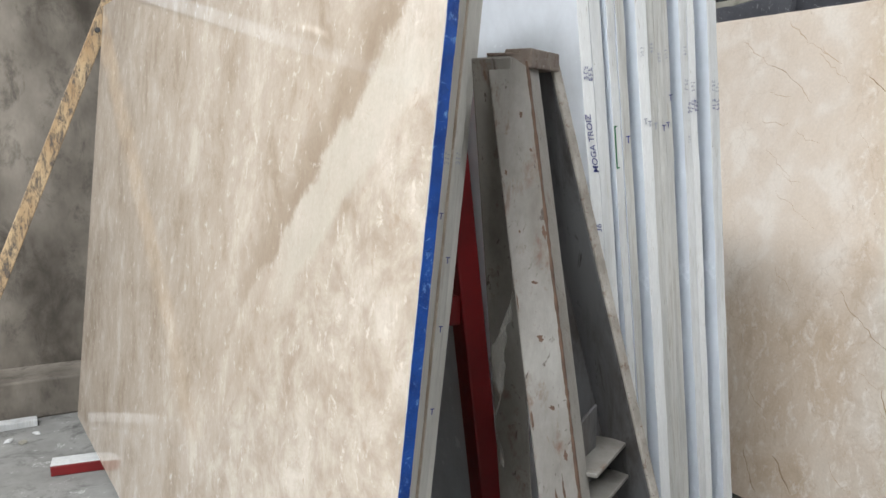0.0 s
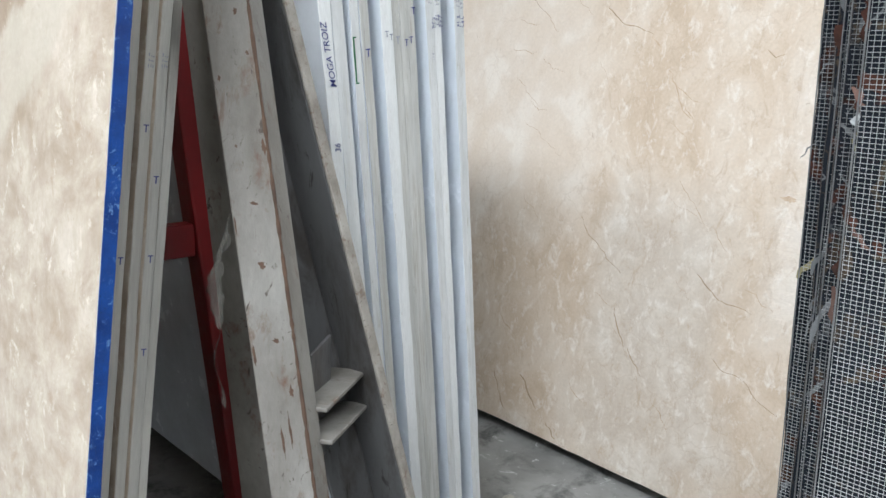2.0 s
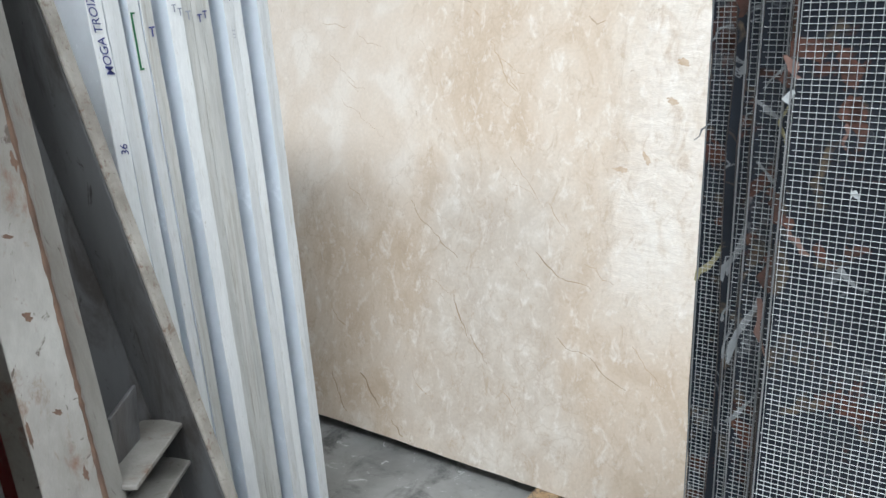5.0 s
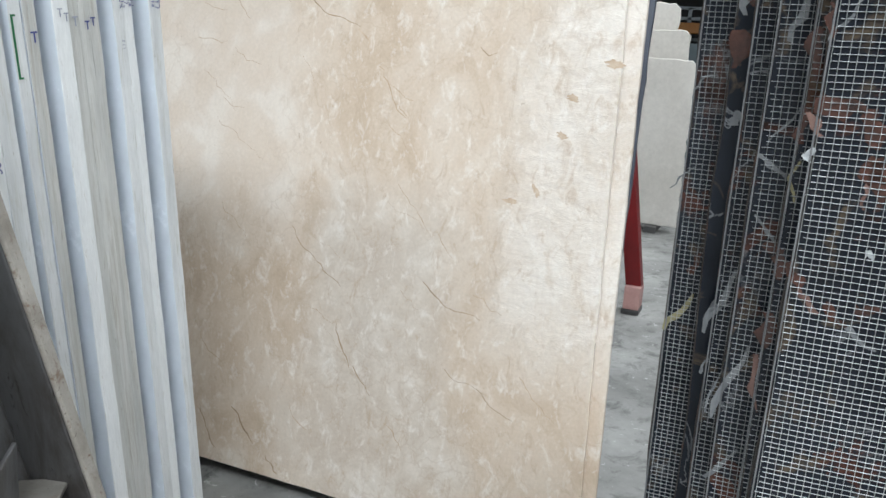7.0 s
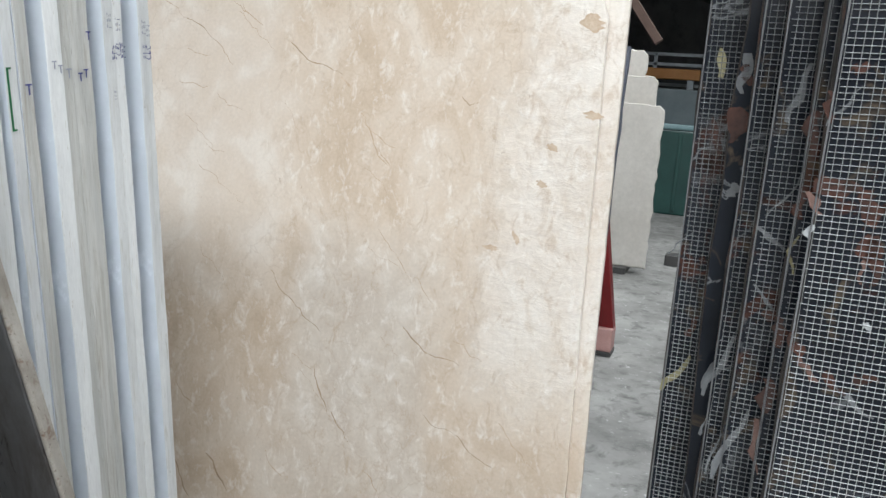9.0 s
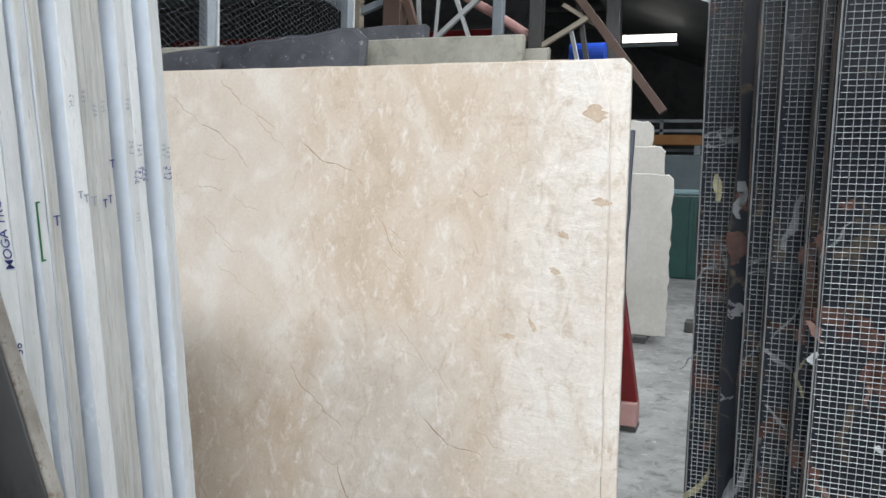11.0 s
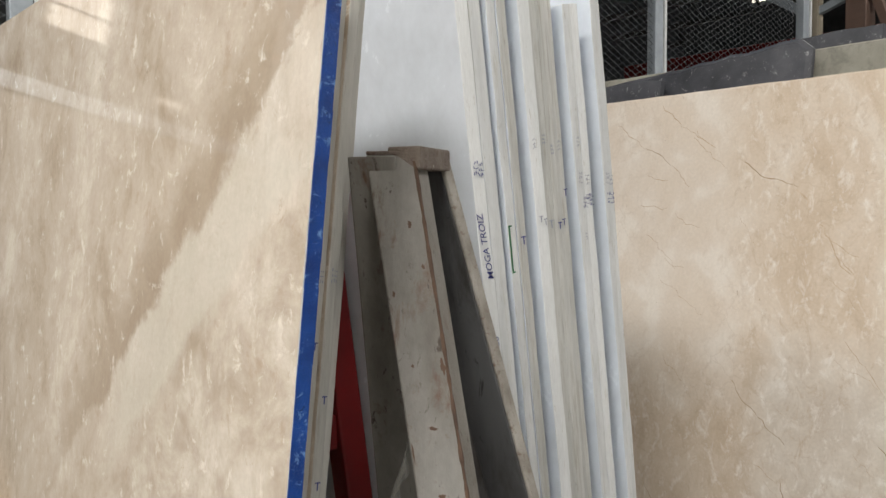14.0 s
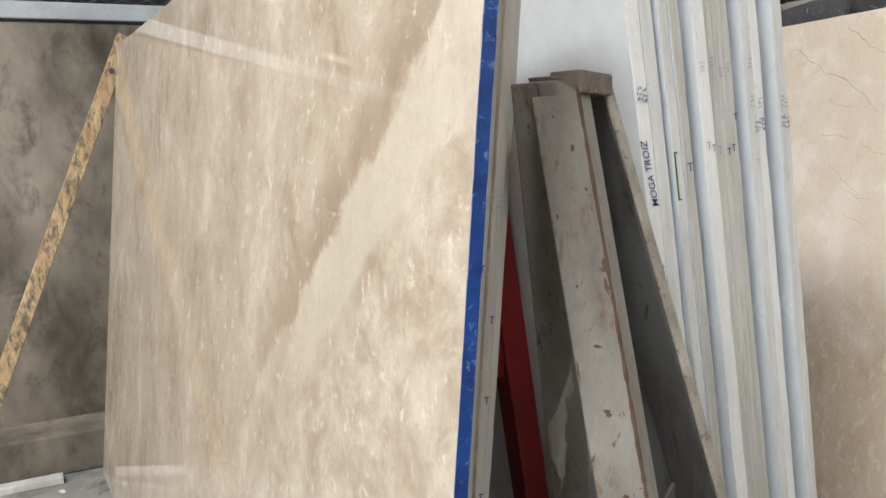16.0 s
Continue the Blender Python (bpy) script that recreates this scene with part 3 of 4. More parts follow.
for n, x, z, m in ((8, 0.012, 1.455, INK_PALE), (9, 0.008, 1.41, INK), (9, 0.018, 1.405, INK), (8, 0.02, 1.40, INK), (10, 0.012, 1.41, INK), (11, 0.010, 1.41, INK), (10, 0.012, 1.455, INK_PALE),
                   (11, 0.010, 1.452, INK_PALE), (9, 0.010, 1.452, INK_PALE)):
    edge_mark(whites[n], "bars", x, z, m, 0.013)
edge_mark(whites[8], "bars", 0.015, 1.33, INK_PALE, 0.008)
bracket = bmesh.new()
box(0.004, 0.0003, 0.095, (0.0005, -0.0021, 1.275), bm=bracket)
box(0.009, 0.0003, 0.003, (0.0005, -0.0022, 1.368), bm=bracket)
box(0.009, 0.0003, 0.003, (0.0005, -0.0022, 1.275), bm=bracket)
part("pen_mark", bracket, GREEN_INK, whites[2], "green felt pen bracket")
for y in (1.62, 3.3):
    bearer = box(0.5, 0.09, 0.118, (1.22, y, 0.0), 0.006)
    tagged(link("timber_bearer", bearer, TIMBER), "squared timber bearer under the white slab stack", "timber", "bearers", "thing")
    for x, w in ((1.231, 0.033), (1.376, 0.040), (1.4675, 0.0465)):
        blk = box(w, 0.05, 0.06, (x, y, 0))
        tagged(link("spacer", blk, TIMBER), "small timber spacer between white slabs", "spacer", "spacers", "thing").matrix_world = \
            Matrix.Translation((-LEAN * (1.49 - 1.82), 0, 1.82 - 0.03))

# ---------- cream slabs ----------
cream = stone_slab(lean_pose(2.394, 0.68, 0.05, 0.105, 0.0186), 2.75, 1.86, 0.02, [CREAM_STONE, CREAM_STONE],
                   "large polished cream marble slab with brown seams, leaning back", "cream slabs", seed=5, corners=((3, 0.05, 0.14),), end_slope=0.04)
back_cream = stone_slab(lean_pose(2.4175, 0.645, 0.05, 0.105, 0.0186), 2.7, 1.868, 0.02, [CREAM_STONE, CREAM_STONE],
                        "cream marble slab with a rounded corner behind another", "cream slabs", seed=6, corners=((3, 0.022, 0.02),), end_slope=0.03)
for k, (y0, z0, y1, z1, w, m) in enumerate((
        (1.735, 0.925, 1.640, 0.815, 0.0034, SEAM), (1.640, 0.815, 1.550, 0.735, 0.0028, SEAM), (1.548, 0.622, 1.470, 0.498, 0.0045, SEAM), (1.470, 0.498, 1.398, 0.415, 0.0040, SEAM),
        (1.335, 0.345, 1.262, 0.272, 0.0030, SEAM_SOFT), (2.319, 1.819, 2.168, 1.716, 0.0030, SEAM_SOFT), (2.168, 1.716, 2.040, 1.655, 0.0035, SEAM), (2.040, 1.655, 1.978, 1.565, 0.0030, SEAM_SOFT),
        (2.103, 1.884, 2.015, 1.785, 0.0040, SEAM_SOFT), (2.015, 1.785, 1.890, 1.729, 0.0030, SEAM_SOFT), (2.175, 1.502, 2.054, 1.500, 0.0025, SEAM_SOFT), (2.158, 1.620, 2.060, 1.600, 0.0025, SEAM_SOFT),
        (1.755, 1.650, 1.560, 1.558, 0.0040, SEAM), (1.560, 1.558, 1.518, 1.485, 0.0070, STAIN), (1.473, 1.453, 1.376, 1.296, 0.0040, SEAM_SOFT), (1.925, 0.258, 1.825, 0.149, 0.0060, SEAM),
        (1.763, 0.125, 1.715, 0.069, 0.0060, SEAM), (2.060, 0.235, 1.978, 0.096, 0.0045, SEAM), (2.075, 0.488, 1.969, 0.391, 0.0030, SEAM_SOFT), (1.696, 0.319, 1.622, 0.245, 0.0030, SEAM_SOFT),
        (1.376, 1.097, 1.237, 0.972, 0.0025, SEAM_SOFT), (1.231, 0.966, 1.158, 0.908, 0.0025, SEAM_SOFT), (1.255, 0.810, 1.158, 0.752, 0.0035, SEAM), (1.158, 0.752, 1.060, 0.718, 0.0035, SEAM),
        (1.090, 0.799, 0.993, 0.748, 0.0025, SEAM_SOFT), (1.150, 0.560, 1.045, 0.515, 0.0030, SEAM), (1.045, 0.515, 0.927, 0.433, 0.0030, SEAM), (0.919, 0.576, 0.793, 0.468, 0.0028, SEAM_SOFT),
        (1.439, 1.397, 1.351, 1.347, 0.0030, SEAM_SOFT), (1.412, 1.342, 1.360, 1.300, 0.0025, SEAM_SOFT), (1.153, 1.519, 1.100, 1.503, 0.0030, SEAM), (1.949, 1.777, 1.874, 1.697, 0.0030, SEAM_SOFT))):
    seam(cream, y0 - 0.68, z0 - 0.05, y1 - 0.68, z1 - 0.05, w * 1.05, m, 70 + k, 0.018)
rng = random.Random(33)
for k in range(16):
    y0, z0, n = rng.uniform(0.45, 2.1), rng.uniform(0.25, 1.75), rng.uniform(0.06, 0.22)
    seam(cream, y0, z0, y0 - n, z0 - n * rng.uniform(0.5, 1.2), rng.uniform(0.0012, 0.0024), SEAM_SOFT, 120 + k, 0.02)
for k, (y, z, ry, rz) in enumerate(((0.859, 1.400, 0.020, 0.013), (0.754, 1.499, 0.030, 0.014), (0.934, 1.130, 0.010, 0.020), (0.790, 1.757, 0.036, 0.028), (0.877, 1.293, 0.018, 0.012), (1.005, 1.092, 0.026, 0.010))):
    stain(cream, y - 0.68, z - 0.05, ry, rz, STAIN, 90 + k)
for y in (1.1, 2.75):
    tagged(link("timber_bearer", box(0.62, 0.08, 0.05, (2.20, y, 0.0), 0.004), TIMBER), "squared timber bearer under the cream slabs", "timber", "bearers", "thing")

# ---------- black slabs with net ----------
def net_mesh(y0, y1, z0, z1, py, pz, seed):
    """A glued net: upright and level strands, a little slack."""
    rng = random.Random(seed)
    verts, faces = [], []

    def strand(points, w):
        base = len(verts)
        for n, (y, z, across) in enumerate(points):
            dy, dz = (w, 0) if across else (0, w)
            verts.extend(((-0.0004, y - dy, z - dz), (-0.0011, y, z), (-0.0004, y + dy, z + dz)))
            if n:
                b = base + 3 * n
                faces.extend(((b - 3, b - 2, b + 1, b), (b - 2, b - 1, b + 2, b + 1)))

    slack = [rng.uniform(-1, 1) for _ in range(64)]
    bend = lambda s, amp: amp * slack[int(s * 7) % 64] * (1 - s * 7 % 1) + amp * slack[(int(s * 7) + 1) % 64] * (s * 7 % 1)  # noqa: E731
    ny, nz = int((y1 - y0) / py), int((z1 - z0) / pz)
    for k in range(ny + 1):
        y = y0 + k * py + rng.uniform(-0.0004, 0.0004)
        strand([(y + bend(z0 + (z1 - z0) * s / 24, 0.0012), z0 + (z1 - z0) * s / 24, True) for s in range(25)], 0.00026)
    steps = max(3, int((y1 - y0) / 0.05))
    for k in range(nz + 1):
        z = z0 + k * pz + rng.uniform(-0.0005, 0.0005)
        ends = rng.uniform(-0.004, 0.0)
        strand([(y0 + (y1 + ends - y0) * s / steps, z + bend(y0 + (y1 - y0) * s / steps + k * 0.003, 0.0012), False) for s in range(steps + 1)], 0.00026)
    me = bpy.data.meshes.new("net")
    me.from_pydata(verts, [], faces)
    me.materials.append(NET)
    return me


PINK_VEIN = simple("pinkish_vein", (0.10, 0.05, 0.04), (0.20, 0.12, 0.10), 60, 0.2, relief=0)
WHITE_VEIN = simple("white_vein", (0.30, 0.32, 0.33), (0.50, 0.52, 0.53), 60, 0.2, relief=0)
SELVEDGE = simple("net_selvedge", (0.10, 0.105, 0.11), (0.20, 0.205, 0.21), 40, 0.6, relief=0.2, stretch=(1, 1, 0.3))
BLACK_EDGE = simple("sawn_black_edge", (0.012, 0.010, 0.009), (0.05, 0.043, 0.038), 14, 0.55, relief=0.6, stretch=(1, 1, 0.4), dirt=(0.10, 0.045, 0.03), dirt_amount=(0.54, 0.66), specks=(0.16, 0.15, 0.13))
BLUE_VEIN = simple("blue_grey_vein", (0.10, 0.108, 0.115), (0.21, 0.22, 0.23), 40, 0.2, relief=0)
YELLOW_VEIN = simple("yellow_vein", (0.18, 0.16, 0.08), (0.36, 0.33, 0.20), 40, 0.2, relief=0)
RED_VEIN = simple("red_brown_vein", (0.022, 0.009, 0.0065), (0.095, 0.035, 0.024), 60, 0.2, relief=0)
# veins in the faces of the slabs: slab, from, to, width
VEINS = ((5, 2.601, 1.154, 2.574, 1.195, 0.0100, YELLOW_VEIN), (5, 2.582, 1.471, 2.578, 1.496, 0.0080, YELLOW_VEIN), (5, 2.602, 1.395, 2.583, 1.411, 0.0030, BLUE_VEIN),
         (5, 2.577, 1.216, 2.576, 1.240, 0.0080, RED_VEIN), (5, 2.575, 1.395, 2.578, 1.435, 0.0080, RED_VEIN), (5, 2.608, 1.298, 2.589, 1.324, 0.0020, BLUE_VEIN),
         (4, 2.598, 1.444, 2.595, 1.413, 0.0220, RED_VEIN), (4, 2.592, 1.481, 2.591, 1.463, 0.0120, RED_VEIN), (4, 2.596, 1.490, 2.594, 1.456, 0.0100, BLUE_VEIN),
         (4, 2.592, 1.379, 2.596, 1.365, 0.0100, BLUE_VEIN), (4, 2.593, 1.176, 2.583, 1.207, 0.0060, BLUE_VEIN), (3, 2.608, 1.179, 2.584, 1.241, 0.0080, BLUE_VEIN),
         (3, 2.605, 1.196, 2.586, 1.218, 0.0030, BLUE_VEIN), (3, 2.604, 1.138, 2.595, 1.153, 0.0040, BLUE_VEIN), (2, 2.603, 1.107, 2.578, 1.180, 0.0090, BLUE_VEIN),
         (2, 2.610, 1.111, 2.592, 1.150, 0.0030, BLUE_VEIN), (2, 2.585, 1.432, 2.571, 1.478, 0.0070, BLUE_VEIN), (2, 2.599, 1.346, 2.576, 1.328, 0.0060, BLUE_VEIN),
         (2, 2.585, 1.274, 2.569, 1.271, 0.0120, RED_VEIN), (2, 2.601, 1.045, 2.583, 1.083, 0.0060, BLUE_VEIN), (2, 2.595, 1.297, 2.576, 1.273, 0.0040, BLUE_VEIN),
         (2, 2.592, 1.354, 2.577, 1.395, 0.0020, BLUE_VEIN), (1, 2.595, 1.277, 2.599, 1.252, 0.0120, RED_VEIN), (1, 2.597, 1.223, 2.597, 1.192, 0.0140, RED_VEIN),
         (1, 2.594, 1.443, 2.596, 1.406, 0.0120, RED_VEIN), (1, 2.596, 1.387, 2.595, 1.359, 0.0100, RED_VEIN), (1, 2.597, 1.346, 2.596, 1.314, 0.0040, YELLOW_VEIN),
         (1, 2.600, 1.186, 2.596, 1.134, 0.0060, PINK_VEIN), (0, 2.602, 1.389, 2.570, 1.392, 0.0160, RED_VEIN), (0, 2.603, 1.384, 2.598, 1.366, 0.0080, PINK_VEIN),
         (0, 2.562, 1.389, 2.560, 1.361, 0.0140, RED_VEIN), (0, 2.566, 1.348, 2.548, 1.345, 0.0200, RED_VEIN), (0, 2.561, 1.339, 2.560, 1.318, 0.0050, PINK_VEIN),
         (0, 2.599, 1.274, 2.589, 1.253, 0.0100, RED_VEIN), (0, 2.589, 1.256, 2.572, 1.239, 0.0070, PINK_VEIN), (0, 2.574, 1.242, 2.554, 1.230, 0.0090, RED_VEIN),
         (0, 2.567, 1.235, 2.532, 1.215, 0.0040, BLUE_VEIN), (0, 2.552, 1.284, 2.546, 1.285, 0.0100, WHITE_VEIN), (0, 2.601, 1.359, 2.601, 1.348, 0.0060, WHITE_VEIN),
         (0, 2.559, 1.352, 2.551, 1.318, 0.0120, RED_VEIN), (0, 2.597, 1.434, 2.600, 1.457, 0.0060, RED_VEIN), (0, 2.591, 1.473, 2.580, 1.470, 0.0100, RED_VEIN),
         (0, 2.598, 1.430, 2.578, 1.459, 0.0020, BLUE_VEIN), (0, 2.552, 1.242, 2.534, 1.242, 0.0120, RED_VEIN))
BLACK_ROW = ((-0.004, 0.3071, 0.62), (0.024, 0.3170, 0.07), (0.054, 0.3421, 0.08), (0.084, 0.3591, 0.06), (0.112, 0.3737, 0.00), (0.150, 0.4049, 0.09))
for k, (dx, y, net) in enumerate(BLACK_ROW):
    s = stone_slab(lean_pose(1.0747 + dx, y, 0.06, -0.123) @ pose(0, -2.6, 0), 2.6, 1.88, 0.02, [BLACK_STONE, BLACK_EDGE],
                   "black marble slab with red and white veins" + (" and a glued net" if net else ", bare dark face"), "black slabs", seed=60 + k, rough=0.003)
    if net:
        ob = new("net", net_mesh(2.6 - net, 2.598, 0.45, 1.875, 0.0056, 0.0047, 80 + k))
        ob.parent = s
        ob["label"], ob["kind"] = "pale fibreglass net glued to the slab", "stuff"
        part("net_selvedge", box(0.0008, 0.0013, 1.43, (-0.0012, 2.5982, 0.45)), SELVEDGE, s, "pale woven selvedge of the net")
    for n, (j, y0, z0, y1, z1, w, m) in enumerate(VEINS):
        if j == k:
            seam(s, y0, z0, y1, z1, w, m, 300 + n, 0.008).name = "vein"
for y in (-0.1, -1.8):
    tagged(link("timber_bearer", box(0.5, 0.09, 0.06, (1.02, y, 0.0), 0.004), TIMBER), "squared timber bearer under the black slabs", "timber", "bearers", "thing")

# ---------- grey steel prop frame ----------
prop = thing("steel_frame", pose(0, 0, 0), "weathered grey steel prop frame with welded rungs and rust", "steel frame")


def skew(bm, k_x, k_y):
    """Leans a part: it goes k_x and k_y sideways for each metre up."""
    for v in bm.verts:
        v.co.x += k_x * v.co.z
        v.co.y += k_y * v.co.z
    return bm


def plates(section, height, turn_deg, at, k_x, k_y, bevel=0.003):
    """A rolled steel profile: flat plates (x, y, width, depth) in its section, run up and leaned."""
    bm = bmesh.new()
    for x, y, w, d in section:
        box(w, d, height, (x, y, 0), bevel, bm)
    bmesh.ops.transform(bm, matrix=pose(0, 0, 0, 0, 0, turn_deg), verts=bm.verts)
    skew(bm, k_x, k_y)
    bmesh.ops.transform(bm, matrix=Matrix.Translation(at), verts=bm.verts)
    return bm


TURN_LEG = 39
LEG, LEAN_LEG = (0.795, 0.788, 0.0), (0.0, 0.2455)
# near leg: an angle section, its broad side and its lip towards the walkway, with a ragged weld between them
part("leg_web", plates(((0, 0.0, 0.007, 0.0735),), 1.603, TURN_LEG, LEG, *LEAN_LEG), STEEL, prop)
part("leg_lip", plates(((0.0075, 0.0, 0.052, 0.007),), 1.59, TURN_LEG - 3, LEG, *LEAN_LEG), STEEL, prop)
# added side plate in darker steel, so the slot behind the lip stays dark
part("leg_side", plates(((0.0525, 0.0075, 0.007, 0.066),), 1.585, TURN_LEG - 3, LEG, *LEAN_LEG), DIM_STEEL, prop)
weld = bmesh.new()
rng = random.Random(91)
rings = []
for k in range(160):
    w, d, z = 0.0022 * rng.uniform(0.4, 1.5), 0.0018 * rng.uniform(0.6, 1.4), 0.01 + k * 0.00995
    rings.append([weld.verts.new(p) for p in ((-w, 0.0015, z), (-0.0006, -d, z), (w, -d * 0.8, z), (w, 0.0015, z))])
for lo, hi in zip(rings, rings[1:]):
    for j in range(3):
        weld.faces.new((lo[j], lo[j + 1], hi[j + 1], hi[j]))
skew(weld, *LEAN_LEG)
bmesh.ops.transform(weld, matrix=Matrix.Translation(LEG), verts=weld.verts)
part("weld_line", weld, RUST, prop, "ragged rust bead")
part("top_crust", skew(box(0.009, 0.072, 0.006, (0, 0, 0), 0.002), 0, 0.2), RUSTY_CAP, prop, "rusty cut edge").matrix_basis = pose(0.794, 1.1812, 1.602, 0, 0, TURN_LEG)
# rust spots and runs on the broad side: place across it, height, and half sizes
side, out = Vector((-math.sin(radians(TURN_LEG)), math.cos(radians(TURN_LEG)), 0)), Vector((-math.cos(radians(TURN_LEG)), -math.sin(radians(TURN_LEG)), 0))
rng = random.Random(17)
for u, z, ru, rz in ((0.035, 1.122, 0.006, 0.007), (0.029, 1.007, 0.007, 0.004), (0.006, 1.301, 0.004, 0.013), (0.034, 1.215, 0.008, 0.003), (0.026, 0.87, 0.0022, 0.030), (0.040, 0.85, 0.003, 0.026),
                     (0.062, 1.40, 0.003, 0.005), (0.022, 1.50, 0.004, 0.006), (0.012, 1.44, 0.003, 0.004), (0.068, 0.98, 0.003, 0.022), (0.015, 0.93, 0.004, 0.010), (0.050, 1.30, 0.0025, 0.003), (0.069, 1.18, 0.002, 0.016)):
    bm = bmesh.new()
    ring = []
    for k in range(18):
        a = 2 * math.pi * k / 18
        du, dz = u + ru * math.cos(a) * rng.uniform(0.4, 1.2), z + rz * math.sin(a) * rng.uniform(0.5, 1.15)
        ring.append(bm.verts.new(Vector((LEG[0], LEG[1] + LEAN_LEG[1] * dz, dz)) + side * du + out * 0.0006))
    bm.faces.new(ring)
    part("rust_spot", bm, RUST, prop)
# rear strut: it splays away from the walkway towards the floor
part("rear_leg", plates(((0, -0.074, 0.007, 0.074), (0.007, -0.007, 0.04, 0.007)), 1.60, TURN_LEG, (1.039, 1.547, 0.0), -0.196, -0.184), STEEL, prop)
# far leg: a channel, its web towards the near leg and its rim towards the walkway
FAR, LEAN_FAR = (1.1948, 0.9656, 0.0), (-0.19, 0.175)
part("far_leg_web", plates(((0.0, 0.004, 0.007, 0.092),), 1.59, 9, FAR, *LEAN_FAR), DIM_STEEL, prop)
# back plate widened across the slot to keep it in shade
part("far_leg_back", plates(((-0.10, 0.097, 0.107, 0.007),), 1.57, 9, FAR, *LEAN_FAR), DIM_STEEL, prop)
part("far_leg_rim", plates(((0.0, -0.005, 0.027, 0.008),), 1.60, 22, FAR, *LEAN_FAR), RUSTY, prop, "worn rusty steel rim")
part("cap", box(0.136, 0.052, 0.034, (0, 0, 0), 0.003), RUSTY_CAP, prop, "small rusty steel cap across both legs").matrix_basis = pose(0.799, 1.170, 1.580, 0, 0, 33)
# darker steel on the gusset tones down the light it catches
part("gusset", box(0.11, 0.006, 0.22, (0, 0, 0), 0.002), DIM_STEEL, prop, "grey steel gusset plate").matrix_basis = pose(0.862, 1.085, 0.735, 0, 0, 36)
for a, b in (((0.846, 1.018, 0.880), (1.040, 1.160, 0.853)), ((0.846, 1.003, 0.829), (1.052, 1.162, 0.782))):
    a, b = Vector(a), Vector(b)
    way = b - a
    rung = box(way.length, 0.075, 0.008, (0, 0, 0), 0.002)
    part("rung", rung, STEEL, prop).matrix_basis = pose(a.x, a.y, a.z, 0, -math.degrees(math.asin(way.z / way.length)), math.degrees(math.atan2(way.y, way.x)))
film = bmesh.new()
rng = random.Random(5)
rows = []
for k in range(15):
    s = k / 14
    z = 1.205 - 0.15 * s
    w = 0.012 + 0.055 * math.sin(math.pi * min(1, s * 1.1)) if s < 0.85 else 0.02
    rows.append([film.verts.new((0.738 - 0.014 * math.sin(3 * s) + rng.uniform(-0.004, 0.004), 1.125 + 0.02 * s + 0.6 * w * (j / 5 - 0.3) + rng.uniform(-0.003, 0.003), z - 0.01 * j)) for j in range(7)])
for a, b in zip(rows, rows[1:]):
    for j in range(6):
        film.faces.new((a[j], a[j + 1], b[j + 1], b[j]))
part("torn_film", film, PLASTIC, prop, "torn scrap of clear plastic film", smooth=True)
tail = bmesh.new()
rows = []
for k in range(12):
    s = k / 11
    rows.append([tail.verts.new((0.728 + 0.005 * math.sin(9 * s) + 0.003 * j, 1.142 + 0.012 * math.sin(4 * s) + 0.009 * j * (0.4 + s), 1.03 - 0.15 * s)) for j in range(3)])
for a, b in zip(rows, rows[1:]):
    for j in range(2):
        tail.faces.new((a[j], a[j + 1], b[j + 1], b[j]))
part("film_tail", tail, PLASTIC, prop, "hanging strip of plastic film", smooth=True)

# ---------- by the wall ----------
brace = thing("wooden_prop", pose(0, 0, 0), "weathered plank prop leaning from the floor to the slab corner", "plank")
part("plank", beam((-0.405, 3.985, 0.02), (0.460, 3.985, 2.05), 0.030, 0.064, bevel=0.004), TIMBER, brace)
part("knot", rod((0.392, 3.965, 1.90), (0.392, 3.97, 1.90), 0.012), STEEL_DARK, brace, "dark knot")
chunk = thing("marker_block", pose(0.065, 3.63, 0.0, 0, 0, -8), "red and white painted block on the floor", "block")
part("body", box(0.30, 0.09, 0.045, (0, 0, 0.001), 0.004), RED, chunk)
part("top", box(0.298, 0.088, 0.006, (0.001, 0.001, 0.0465), 0.002), WHITE_EDGE, chunk, "chalky white top")
tagged(link("stone_strip", box(0.34, 0.07, 0.035, (-0.30, 4.31, 0), 0.004), WHITE_EDGE), "pale stone offcut strip lying by the kerb", "offcut", kind="thing")
for k in range(7):
    rng = random.Random(200 + k)
    bm = bmesh.new()
    bmesh.ops.create_icosphere(bm, subdivisions=1, radius=0.02)
    for v in bm.verts:
        v.co = Vector((v.co.x * rng.uniform(0.7, 1.8), v.co.y * rng.uniform(0.6, 1.2), max(-0.006, v.co.z * rng.uniform(0.3, 0.6))))
    ob = link("stone_chip", bm, WHITE_EDGE if k % 2 else GREY_STONE)
    ob.matrix_world = pose(*((-0.15 + 0.06 * k, 4.2 - 0.05 * (k % 3)) if k < 4 else (2.05 + 0.07 * (k - 4), 1.62 - 0.12 * (k - 4))), 0.006, 0, 0, 40 * k)
    tagged(ob, "small stone chip on the dusty floor", "stone chip", "chips", "thing")
rail = thing("fence", pose(0, 0, 0), "chain link fence on galvanised posts along the wall top", "fence")
part("bottom_rail", box(15.4, 0.06, 0.085, (-6.95, 4.70, 2.225), 0.006), FENCE, rail)
part("top_rail", box(15.4, 0.05, 0.05, (-6.95, 4.705, 4.3), 0.006), FENCE, rail)
for x in (-4.2, -1.7, 0.9, 3.4, 5.95, 8.45):
    part("post", box(0.11, 0.09, 2.1, (x, 4.69, 2.3), 0.006), FENCE, rail)
    part("post_edge", box(0.028, 0.03, 2.05, (x + 0.115, 4.675, 2.3), 0.003), FENCE_PALE, rail, "pale angle iron")


